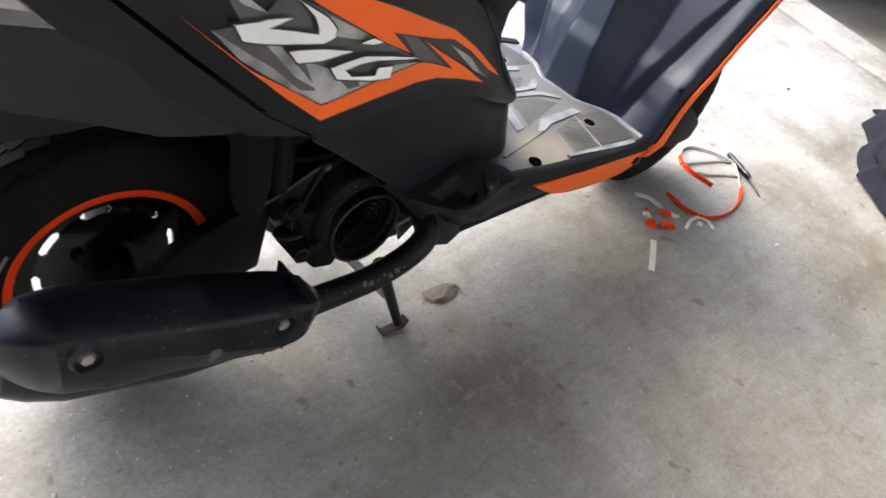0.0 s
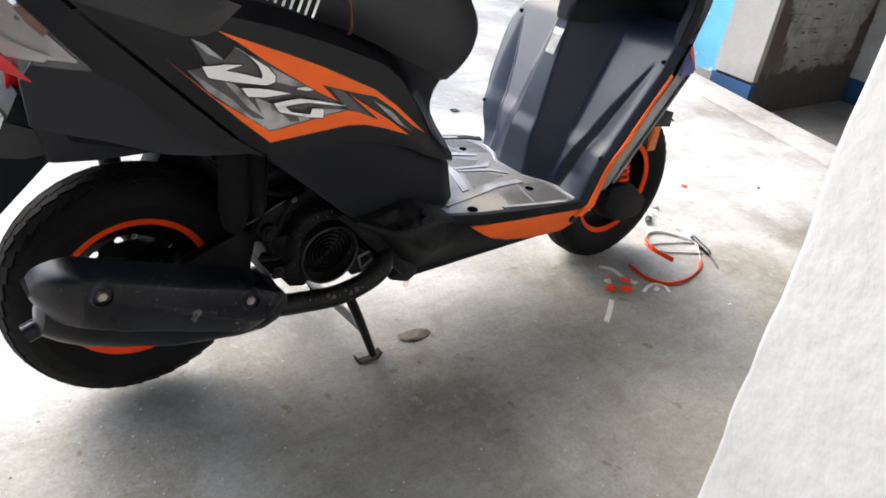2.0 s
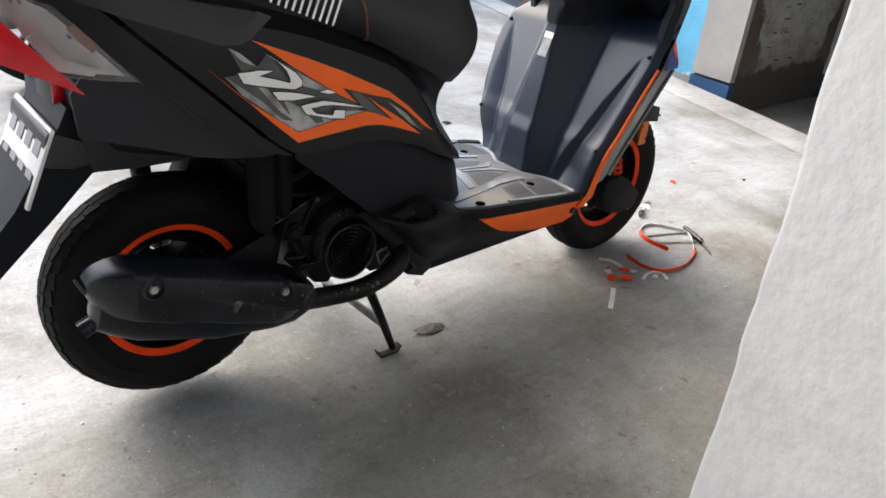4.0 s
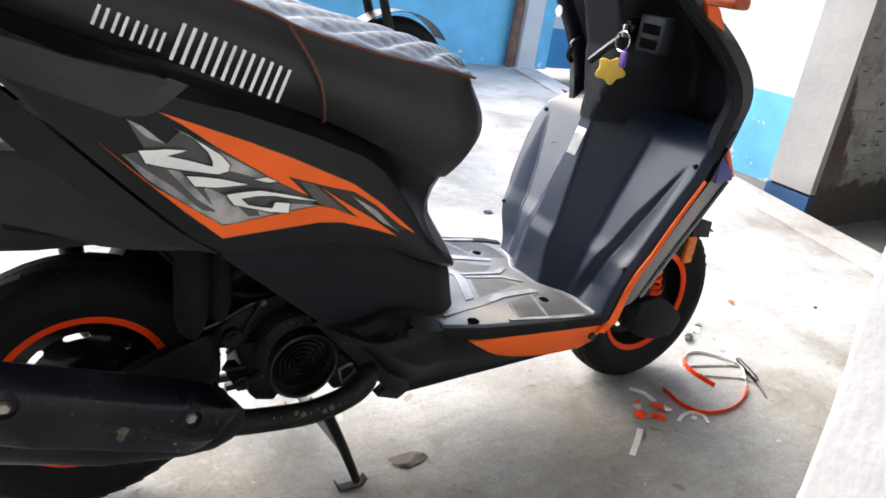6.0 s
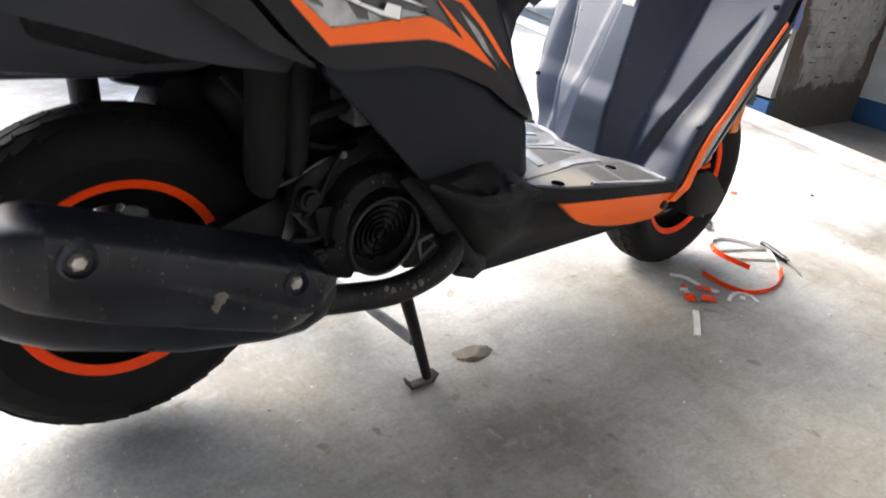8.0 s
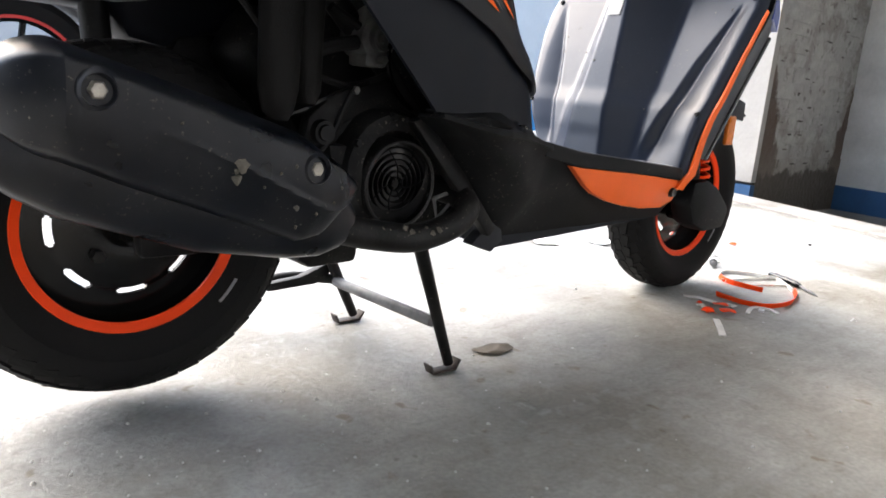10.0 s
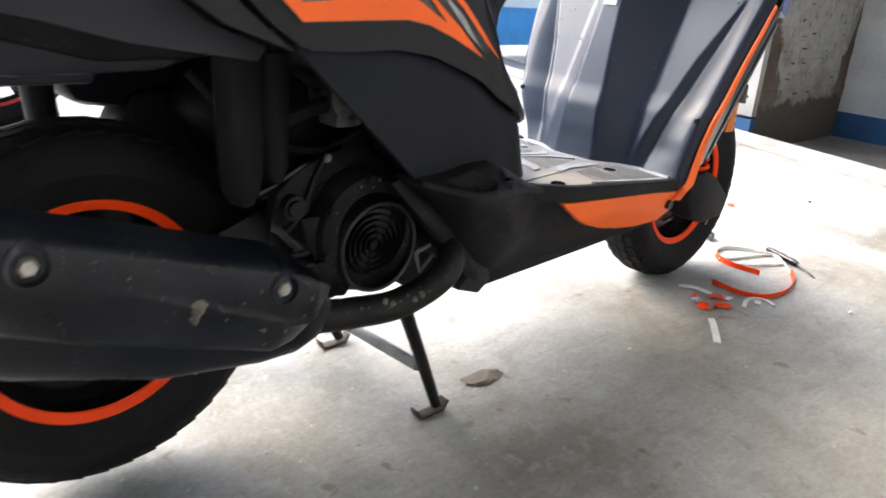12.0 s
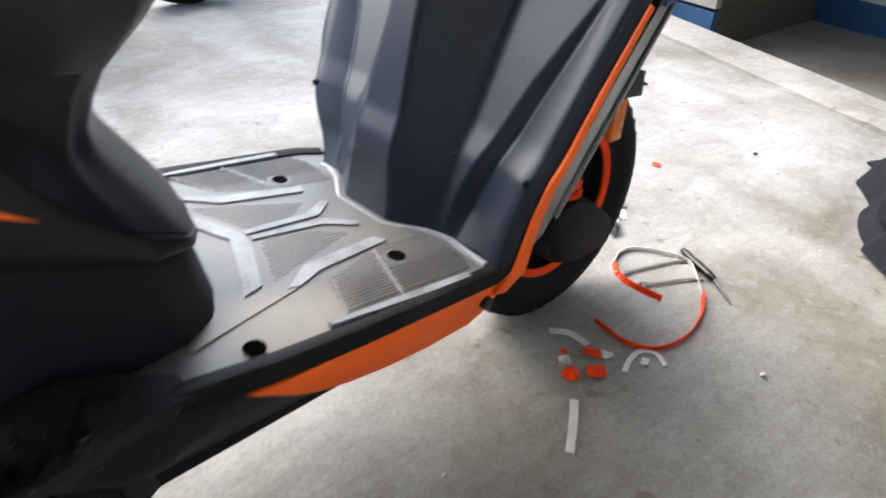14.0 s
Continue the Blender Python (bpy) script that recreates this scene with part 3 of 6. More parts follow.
def z_pipe(x):
    return lerp(x, [-.38, -.1, .1, .19, .217, .345, .509, .61], [.95, .895, .85, .826, .814, .787, .761, .742])


seat_plan = [Vector((x, -lerp(x, SX, SY), 0)) for x in np.concatenate([np.linspace(-.38, .5, 40), np.linspace(.515, .612, 12)])] + [Vector((.620, -.02, 0))]


def seat_side():
    full = seat_plan + [Vector((p.x, -p.y, 0)) for p in reversed(seat_plan)]

    def f(i, v):
        p = full[int(i)]
        z = (z_seat(p.x) + (z_pipe(p.x) - z_seat(p.x)) * v)
        bulge = 0.012 * math.sin(math.pi * min(v * 1.15, 1)) - 0.02 * (1 - v) ** 3 - 0.006 * v ** 4
        fore = lerp(p.x, [.45, .6], [0, 1])
        k = 1 + bulge / max(abs(p.y), .06) if abs(p.y) > .03 else 1
        return Vector((p.x + fore * (bulge - 0.02 * (1 - v) ** 2 - .026 * v ** 3), p.y * k, z))
    return thick(grid_bm(f, range(len(full)), np.linspace(0, 1, 13)), 0.004)


def seat_top():
    def f(u, v):
        x = u
        w = lerp(x, SX, SY) - 0.005
        y = v * w
        z = z_pipe(x) + 0.03 * (1 - v * v) ** 0.7
        a, c = (x * 0.9 + y) / 0.062, (x * 0.9 - y) / 0.062
        groove = min(abs(a - round(a)), abs(c - round(c))) * 2
        if abs(v) < .96:
            z += 0.010 * (min(groove * 1.6, 1) ** 0.5 - 1) * (1 if abs(v) < .9 else .5)
        return Vector((x - .026 * lerp(x, [.45, .6], [0, 1]), y, z))
    xs = np.concatenate([np.linspace(-.38, .5, 130), np.linspace(.506, .619, 24)])
    return grid_bm(f, xs, np.linspace(-1, 1, 61))


M_QUILT = material("quilted_vinyl", (0.012, 0.012, 0.014), 0.42, grain=700, amount=0.25, bump=0.35, bump_dist=0.0005, stain=6, stain_amount=0.1, spec=0.30)
seat = part("seat", seat_side(), M_VINYL, scooter, "black vinyl seat with rust-orange piping")
part("quilted_top", seat_top(), M_QUILT, seat, "diamond-quilted seat top", angle=60)
pp = [Vector((p.x + .001 - .026 * lerp(p.x, [.45, .6], [0, 1]), p.y * 1.004, z_pipe(p.x))) for p in seat_plan]
pp += [Vector((p.x, -p.y, p.z)) for p in reversed(pp)]
part("piping", tube_bm(pp, 0.0021, steps=False, sides=6), M_PIPING, seat)
part("piping", tube_bm([(.207, -.222, .816), (.233, -.231, .78), (.251, -.231, .745), (.264, -.219, .705), (.266, -.208, .697)], 0.0021, n=14, sides=6), M_PIPING, seat)


def decal(name, poly, mat, off, parent, surf=half, label=""):
    """A film cut to a shape in x, z, lying on the flank."""
    bm = bmesh.new()
    bm.faces.new([bm.verts.new((x, 0, z)) for x, z in poly])
    bm.normal_update()
    bmesh.ops.triangulate(bm, faces=bm.faces[:])
    for k in range(6):
        long = [e for e in bm.edges if e.calc_length() > 0.012]
        if long:
            bmesh.ops.subdivide_edges(bm, edges=long, cuts=1)
            bmesh.ops.triangulate(bm, faces=bm.faces[:])
    for v in bm.verts:
        v.co.y = -(surf(v.co.x) + off)
    return part(name, bm, mat, parent, label, smooth=False)



# flank graphic
M_INK = material("black_ink", (0.012, 0.012, 0.012), 0.35, grain=300, amount=0.1, bump=0.0, stain=20, stain_amount=0.1)


def swell(poly, d):
    """The same shape, larger by d all round."""
    p = [Vector(q) for q in poly]
    area = sum(a.x * c.y - c.x * a.y for a, c in zip(p, p[1:] + p[:1]))
    sgn = 1 if area > 0 else -1
    out = []
    for a, q, c in zip(p[-1:] + p[:-1], p, p[1:] + p[:1]):
        e, f = (q - a).normalized(), (c - q).normalized()
        n = Vector((e.y + f.y, -(e.x + f.x))) * sgn
        k = d / max(n.length / 2, .35)
        out.append(tuple(q + (n.normalized() * min(k, 2.2 * d) if n.length > 1e-4 else e * d)))
    return out


def film(name, poly, mat, level, ink=0.0):
    if ink:
        decal("ink_outline", swell(poly, ink), M_INK, .001 + .0003 * (level - 2), side_panel)
    decal(name, poly, mat, .001 + .0003 * level, side_panel)


film("dark_field", [(.0187, .7089), (.0592, .6813), (.0741, .6956), (.1167, .6753), (.1783, .6396), (.2606, .5913), (.2208, .5828), (.1288, .5756), (.0131, .669), (.0383, .6734)], M_DGREY, 1)
film("grey_facet", [(.1199, .6704), (.1784, .638), (.2023, .6235), (.1631, .6359), (.1351, .6454)], M_GREY, 2)
film("grey_facet", [(.103, .629), (.1321, .6138), (.1999, .5815), (.1468, .5761), (.1288, .5756), (.0972, .6004), (.1198, .5941)], M_GREY, 2)
film("grey_facet", [(.0134, .6704), (.0704, .6287), (.0939, .6062), (.1288, .5763), (.1154, .5845), (.0371, .6427)], M_GREY, 2)
film("grey_facet", [(.0562, .6574), (.0759, .6479), (.1236, .5934), (.0945, .6144)], M_GREY, 2)
film("grey_facet", [(.2201, .5936), (.2676, .586), (.2208, .5835), (.1999, .5822)], M_GREY, 2)
film("dark_facet", [(.1321, .6138), (.171, .5996), (.1793, .5821), (.163, .5836)], M_DGREY, 3)
film("dark_field", [(.22, .6293), (.2865, .6087), (.3259, .5953), (.3654, .5696), (.4308, .5228), (.409, .5285), (.3374, .5693), (.2996, .5929), (.2692, .6097), (.3349, .5571), (.2906, .5783), (.263, .589)], M_INK, 1)
film("grey_facet", [(.2325, .6239), (.2558, .6164), (.3222, .5635), (.2675, .5875), (.2531, .6015)], M_DGREY, 2)
film("grey_facet", [(.3196, .5929), (.3662, .5656), (.3967, .538), (.4212, .5206), (.3806, .5441)], M_GREY, 2)
film("grey_sliver", [(.0187, .7089), (.0346, .7014), (.0592, .6813), (.0376, .6902)], M_GREY, 2)
film("orange_band", [(.0507, .7185), (.1488, .6833), (.2163, .6568), (.321, .6103), (.3735, .5756), (.4535, .5135), (.4178, .5337), (.3646, .5735), (.3231, .5987), (.2865, .6087), (.2159, .631), (.2481, .6014), (.2022, .6248), (.1783, .6396), (.1167, .6767), (.0782, .703)], M_ORANGE, 4, .0015)
film("orange_band", [(-.0115, .6843), (.0367, .6397), (.1288, .5756), (.1468, .5761), (.2208, .5828), (.2677, .5852), (.2906, .5783), (.3398, .5562), (.4144, .517), (.3521, .5411), (.3074, .5553), (.2704, .5609), (.205, .5601), (.1301, .5587), (.0855, .5959)], M_ORANGE, 4, .0012)
film("orange_sliver", [(.2683, .6105), (.3024, .5888), (.359, .5547), (.4115, .5184), (.3401, .5546)], M_ORANGE, 5)
film("white_stroke", [(.03, .675), (.058, .677), (.084, .674), (.06, .669), (.085, .662), (.113, .653), (.113, .659), (.107, .671), (.092, .686), (.07, .699), (.083, .692), (.1, .681), (.122, .667), (.134, .654), (.133, .646), (.12, .643), (.075, .652), (.037, .661)], M_WHITE, 14, .0018)
film("white_stroke", [(.082, .644), (.099, .642), (.125, .637), (.159, .627), (.135, .627), (.118, .627), (.092, .631)], M_WHITE, 17, .0018)
film("white_stroke", [(.131, .617), (.15, .618), (.175, .618), (.215, .608), (.26, .595), (.237, .599), (.194, .609), (.172, .611), (.15, .61), (.161, .6), (.194, .592), (.197, .6), (.219, .596), (.218, .583), (.19, .588), (.141, .603)], M_WHITE, 20, .0016)
film("white_stroke", [(.167, .633), (.184, .634), (.199, .627), (.186, .627)], M_WHITE, 17, .0014)

# plain bars where the seat carries a maker's name
def name_bar(x, z, w, tall):
    decal("white_bar", [(x, z), (x + w, z - .356 * w), (x + w + .36 * tall, z - .356 * w + tall), (x + .36 * tall, z + tall)], M_WHITE, 0.0115, seat, lambda q: lerp(q, SX, SY))


for k in range(6):
    for d in (.003, .0145):
        x0 = .064 + k * .0227 + d
        name_bar(x0, .795 - .356 * x0, .0040, .040)
for k in range(4):
    for d in (.002, .0105):
        x0 = -.012 + k * .0185 + d
        name_bar(x0, .798 - .356 * x0, .0032, .021)

# tail: inner panels, lamp, grab rail
def flank_prism(name, poly, inset, depth, mat, parent, label="", bevel=0.003, surf=half):
    """A panel with thickness, cut to a shape in x, z, standing in from the flank; on both sides."""
    for side in (1, -1):
        bm = bmesh.new()
        bm.faces.new([bm.verts.new((x, 0, z)) for x, z in poly])
        bm.normal_update()
        bmesh.ops.triangulate(bm, faces=bm.faces[:])
        for k in range(3):
            long = [e for e in bm.edges if e.calc_length() > 0.04]
            if long:
                bmesh.ops.subdivide_edges(bm, edges=long, cuts=1)
                bmesh.ops.triangulate(bm, faces=bm.faces[:])
        for v in bm.verts:
            v.co.y = -side * (surf(v.co.x) - inset)
        more = bmesh.ops.extrude_face_region(bm, geom=bm.faces[:])
        for v in more["geom"]:
            if isinstance(v, bmesh.types.BMVert):
                v.co.y += side * depth
        part(name, bm, mat, parent, label)


M_DARKTRIM = material("dark_inner_plastic", (0.018, 0.020, 0.026), 0.5, grain=900, amount=0.3, bump=0.2, bump_dist=0.0004, stain=9, stain_amount=0.15, spec=0.32)
M_INDIC0 = material("amber_bulb", (0.35, 0.12, 0.05), 0.3, grain=300, amount=0.1, bump=0.1, stain=20, stain_amount=0.1)
M_SILVER = material("silvered_reflector", (0.88, 0.87, 0.86), 0.3, metal=0.25, grain=120, amount=0.15, bump=0.3, bump_dist=0.002, stain=30, stain_amount=0.15)
M_SILVER.node_tree.nodes["Principled BSDF"].inputs["Transmission Weight"].default_value = 0.5
flank_prism("tail_panel", [(-.36, .90), (-.17, .775), (-.118, .748), (.077, .570), (.13, .532), (.06, .555), (-.01, .60), (-.044, .636), (-.078, .654), (-.134, .716), (-.168, .752), (-.22, .78), (-.33, .84)], 0.012, 0.006, M_PANEL, scooter, "satin black tail panel")
flank_prism("inner_tail_panel", [(-.08, .656), (-.04, .637), (.0, .60), (.07, .552), (.13, .53), (.12, .518), (.0, .535), (-.06, .55), (-.145, .565), (-.15, .625), (-.132, .657)], 0.06, 0.006, M_DARKTRIM, scooter, "dark inner tail panel")
flank_prism("tail_lamp", [(-.082, .657), (-.134, .714), (-.168, .75), (-.23, .775), (-.215, .73), (-.194, .704), (-.165, .66), (-.13, .659)], 0.018, 0.003, M_LENS, scooter, "clear tail lamp lens")
for ob in scooter.children:
    if ob.name.startswith("tail_lamp"):
        ob.visible_shadow = False
flank_prism("lamp_reflector", [(-.09, .66), (-.134, .708), (-.168, .742), (-.215, .76), (-.194, .704), (-.165, .664)], 0.04, 0.003, M_SILVER, scooter)
flank_prism("lamp_bezel", [(-.165, .664), (-.194, .704), (-.188, .71), (-.155, .68), (-.12, .668), (-.128, .66)], 0.032, 0.004, M_PLATE, scooter)
flank_prism("turn_bulb", [(-.125, .69), (-.14, .705), (-.15, .72), (-.14, .725), (-.115, .70)], 0.038, 0.003, M_INDIC0, scooter)
part("brake_lens", loft_bm([[(-.145, -.172, .640), (-.21, -.14, .668), (-.30, -.06, .70), (-.30, .06, .70), (-.21, .14, .668), (-.145, .172, .640)],
                           [(-.16, -.168, .658), (-.225, -.135, .715), (-.31, -.06, .75), (-.31, .06, .75), (-.225, .135, .715), (-.16, .168, .658)],
                           [(-.20, -.147, .704), (-.26, -.11, .775), (-.325, -.05, .79), (-.325, .05, .79), (-.26, .11, .775), (-.20, .147, .704)]], closed=False), M_RED, scooter, "red brake light lens")
part("tail_cover", loft_bm([[(-.10, -.195, .775), (-.10, -.1, .81), (-.10, .1, .81), (-.10, .195, .775)], [(-.25, -.12, .82), (-.25, -.06, .85), (-.25, .06, .85), (-.25, .12, .82)], [(-.36, -.06, .87), (-.36, -.02, .88), (-.36, .02, .88), (-.36, .06, .87)]], closed=False), M_PLASTIC, scooter)
M_RAIL = material("dusty_grey_plastic", (0.034, 0.034, 0.035), 0.42, grain=700, amount=0.2, bump=0.15, bump_dist=0.0004, stain=8, stain_amount=0.15, spec=0.3)
# black sheet on the flank, painting the shade in the gap under the rail
flank_prism("rail_gap", [(-.20, .778), (-.10, .744), (-.03, .724), (.010, .7115), (.036, .7125), (.050, .719), (.084, .747), (.062, .755), (.03, .745), (-.03, .765), (-.2, .81)], -0.0012, 0.003, M_INK, scooter)
flank_prism("grab_rail", [(-.22, .825), (-.12, .79), (-.03, .769), (.050, .757), (.062, .750), (.03, .7345), (.012, .733), (-.03, .746), (-.10, .768), (-.22, .80)], -0.007, 0.012, M_RAIL, scooter, "dusty dark grey grab rail")
part("rear_grab_rail", tube_bm([(-.22, -.145, .815), (-.29, -.10, .845), (-.33, 0, .86), (-.29, .10, .845), (-.22, .145, .815)], .012, n=20), M_PANEL, scooter)

# under tray, rear mudguard, number plate
part("under_tray", prism_bm([(-.10, .535), (.0, .51), (.10, .512), (.20, .55), (.34, .40), (.36, .56), (.05, .66), (-.12, .63)], -.12, .12, 0.01), M_DUSTY, scooter, "dusty black under tray")
part("inner_fender", prism_bm([(-.125, .500), (-.06, .496), (.06, .499), (.13, .52), (.14, .62), (-.14, .64), (-.14, .56)], -.10, .10, .008), M_DARKTRIM, scooter, "black inner fender over the rear wheel")
part("mudguard", loft_bm([[(-.07, -.09, .56), (-.07, .09, .56), (-.15, .09, .60), (-.15, -.09, .60)], [(-.10, -.09, .525), (-.10, .09, .525), (-.17, .09, .56), (-.17, -.09, .56)], [(-.19, -.085, .43), (-.19, .085, .43), (-.235, .085, .455), (-.235, -.085, .455)], [(-.30, -.085, .325), (-.30, .085, .325), (-.325, .08, .345), (-.325, -.08, .345)]]), M_PLASTIC, scooter, "black rear mudguard flap")
part("plate_holder", prism_bm([(-.185, .558), (-.179, .570), (-.123, .547), (-.119, .514), (-.154, .510), (-.191, .518)], -.096, .096, .004), M_RAIL, scooter, "dusty black number plate holder")
part("plate_bracket", box_bm(-.156, -.12, -.046, .046, .560, .645, .006), M_DARKTRIM, scooter)
part("rear_reflector", box_bm(-.156, -.140, -.050, -.0455, .595, .635, .001), M_RED, scooter, "small red side reflector")
plate_pose = Matrix.Translation((-.196, 0, .516)) @ Euler((0, radians(23), 0)).to_matrix().to_4x4()
plate = part("number_plate", moved(box_bm(-.003, .003, -.097, .097, -.062, .062, .002), plate_pose), M_PLATE, scooter, "white number plate with grey bars")
for z in (.027, -.025):
    for k in range(4):
        part("bar", moved(box_bm(-.0045, -.003, -.08 + k * .043, -.053 + k * .043, z - .014, z + .014), plate_pose), M_BAR, plate)

# floorboard
# matt black that paints the shade inside screw holes and slots without depth
M_HOLESHADE = material("hole_shade_black", (0.004, 0.004, 0.004), 1.0, grain=300, amount=0.1, bump=0.0, stain=20, stain_amount=0.1, spec=0.0)
M_WORN = material("scuffed_grey_plastic", (0.27, 0.285, 0.31), 0.45, grain=200, amount=0.25, bump=0.2, bump_dist=0.0006, stain=25, stain_amount=0.2)
def dusted_board():
    """Charcoal plastic under a film of pale dust, thickest where the feet come and go."""
    m = material("dusty_footboard", (0.085, 0.094, 0.112), 0.38, grain=260, amount=0.3, bump=0.25, bump_dist=0.0008, stain=9, second=(0.125, 0.125, 0.12))
    n, l = m.node_tree.nodes, m.node_tree.links
    b = n["Principled BSDF"]
    clean = b.inputs["Base Color"].links[0].from_socket
    tc = n.new("ShaderNodeTexCoord")
    cloud = n.new("ShaderNodeTexNoise")
    cloud.inputs["Scale"].default_value, cloud.inputs["Detail"].default_value, cloud.inputs["Roughness"].default_value = 14, 8, 0.65
    l.new(tc.outputs["Object"], cloud.inputs["Vector"])
    total = None
    for x, y, rx, ry in ((.625, -.165, .11, .075), (.70, .0, .16, .30)):
        put = n.new("ShaderNodeMapping")
        put.vector_type = "TEXTURE"
        put.inputs["Location"].default_value = (x, y, .335)
        put.inputs["Scale"].default_value = (rx, ry, .2)
        l.new(tc.outputs["Object"], put.inputs["Vector"])
        heap = n.new("ShaderNodeTexGradient")
        heap.gradient_type = "SPHERICAL"
        l.new(put.outputs["Vector"], heap.inputs["Vector"])
        weigh = n.new("ShaderNodeMath")
        weigh.operation = "MULTIPLY"
        l.new(heap.outputs["Fac"], weigh.inputs[0])
        weigh.inputs[1].default_value = 2.6 if total is None else 0.5
        if total is None:
            total = weigh.outputs[0]
        else:
            plus = n.new("ShaderNodeMath")
            plus.operation = "ADD"
            l.new(total, plus.inputs[0])
            l.new(weigh.outputs[0], plus.inputs[1])
            total = plus.outputs[0]
    by = n.new("ShaderNodeMath")
    by.operation, by.use_clamp = "MULTIPLY", True
    l.new(total, by.inputs[0])
    l.new(cloud.outputs["Fac"], by.inputs[1])
    dust = n.new("ShaderNodeMix")
    dust.data_type = "RGBA"
    l.new(by.outputs[0], dust.inputs["Factor"])
    l.new(clean, dust.inputs["A"])
    dust.inputs["B"].default_value = (0.30, 0.275, 0.225, 1)
    l.new(dust.outputs["Result"], b.inputs["Base Color"])
    return m


M_BOARD = dusted_board()
M_RECESS = material("dust_caked_black_plastic", (0.0075, 0.0080, 0.0090), 0.55, grain=320, amount=0.5, bump=0.3, bump_dist=0.0008, stain=16, stain_amount=0.3, spec=0.18, speck=0.36)
def floor_z(x):
    return lerp(x, [.5, .6, .92], [.345, .338, .308])


def floor_half(x):
    return lerp(x, [.50, .56, .7, .9, .93], [.199, .209, .208, .199, .183])


part("floorboard", thick(grid_bm(lambda x, v: Vector((x, v * floor_half(x), floor_z(x) - .012 * max(abs(v) - .93, 0) / .07)), np.linspace(.48, .93, 30), [-1, -.985, -.95, -.6, -.2, .2, .6, .95, .985, 1]), .012), M_BOARD, scooter, "dusty charcoal footboard")
floorboard = scooter.children[-1]


def pad(name, poly, mat, h=0.003):
    bm = prism_bm(poly, 0, 1, axis="z")
    for v in bm.verts:
        v.co.z = floor_z(v.co.x) + (h if v.co.z > .5 else -.002)
    part(name, bm, mat, floorboard, smooth=False)


for s in (-1, 1):
    pad("raised_strip", [(.678, 0), (.697, 0), (.694, s * .017), (.656, s * .10), (.632, s * .108)], M_WORN, .0024)
    pad("raised_strip", [(.70, s * .003), (.80, s * .005), (.832, s * .030), (.826, s * .038), (.79, s * .016), (.70, s * .011)], M_WORN, .0024)
    pad("raised_strip", [(.676, s * .117), (.715, s * .086), (.823, s * .071), (.83, s * .086), (.725, s * .103), (.69, s * .119)], M_WORN, .0024)
    pad("raised_strip", [(.678, s * .115), (.551, s * .155), (.551, s * .160), (.684, s * .121)], M_BOARD, .0015)
    pad("raised_strip", [(.674, s * .193), (.783, s * .198), (.86, s * .198), (.86, s * .189), (.785, s * .188), (.674, s * .187)], M_WORN, .0024)
    # studded treads: a field of small squares inside each panel
    for field in ([(.722, .122), (.818, .088), (.880, .094), (.888, .150), (.872, .182), (.70, .182)], [(.708, .014), (.776, .022), (.806, .046), (.716, .080), (.672, .098)]):
        studs = bmesh.new()
        for i in range(60):
            for j in range(60):
                x, y = .66 + i * .0052, .006 + j * .0052
                inside = False
                for (xa, ya), (xb, yb) in zip(field, field[1:] + field[:1]):
                    if (ya > y) != (yb > y) and x < (xb - xa) * (y - ya) / (yb - ya) + xa:
                        inside = not inside
                if not inside or abs(x - lerp(y, [.085, .19], [.806, .770])) < .004 or math.hypot(x - .818, y - .118) < .015:
                    continue
                h = .0017
                low = [studs.verts.new((x + a * h, s * (y + c * h), floor_z(x) - .0005)) for a, c in ((-1, -1), (1, -1), (1, 1), (-1, 1))]
                top = [studs.verts.new((x + a * h * .7, s * (y + c * h * .7), floor_z(x) + .0011)) for a, c in ((-1, -1), (1, -1), (1, 1), (-1, 1))]
                studs.faces.new(top)
                for k in range(4):
                    studs.faces.new((low[k], low[(k + 1) % 4], top[(k + 1) % 4], top[k]))
        part("tread_studs", studs, M_BOARD, floorboard, smooth=False)
    pad("panel_seam", [(.806, s * .088), (.809, s * .088), (.772, s * .186), (.769, s * .186)], M_WORN, .0006)
    pad("panel_seam", [(.724, s * .124), (.727, s * .124), (.702, s * .184), (.699, s * .184)], M_WORN, .0006)
    for c in ((.597, .183), (.818, .118)):
        part("screw_hole", lathe_bm([(0.0, .0006), (.0085, .0006), (.010, .0012), (.011, .0)], (c[0], s * c[1], floor_z(c[0]) + .0002), "z", 16), M_HOLESHADE, floorboard)
# black rim round the board's sides, running back under the body as a ledge
for s in (-1, 1):
    rings = []
    for x in np.linspace(.51, .93, 40):
        top = lerp(x, [.31, .41, .47, .50, .60, .92], [.386, .388, .374, .356, .3395, .3095])
        w = lerp(x, [.31, .46, .50, .56, .7, .9, .93], [.212, .214, .213, .212, .212, .204, .190])
        tall = lerp(x, [.31, .5, .57, .9], [.016, .020, .022, .018])
        rings.append([(x, s * (w - .016), top - .002), (x, s * (w - .006), top + .0015), (x, s * (w + .001), top), (x, s * (w + .0035), top - .005), (x, s * (w + .002), top - tall), (x, s * (w - .016), top - tall)])
    part("board_rim", loft_bm(rings), M_DUSTY, floorboard, "dusty black rim of the footboard")
# belly: the sides under the board
LX = [.305, .33, .36, .39, .43, .47, .525]
LY = [.222, .242, .259, .260, .249, .233, .2165]
LZ = [.387, .380, .373, .370, .367, .361, .349]


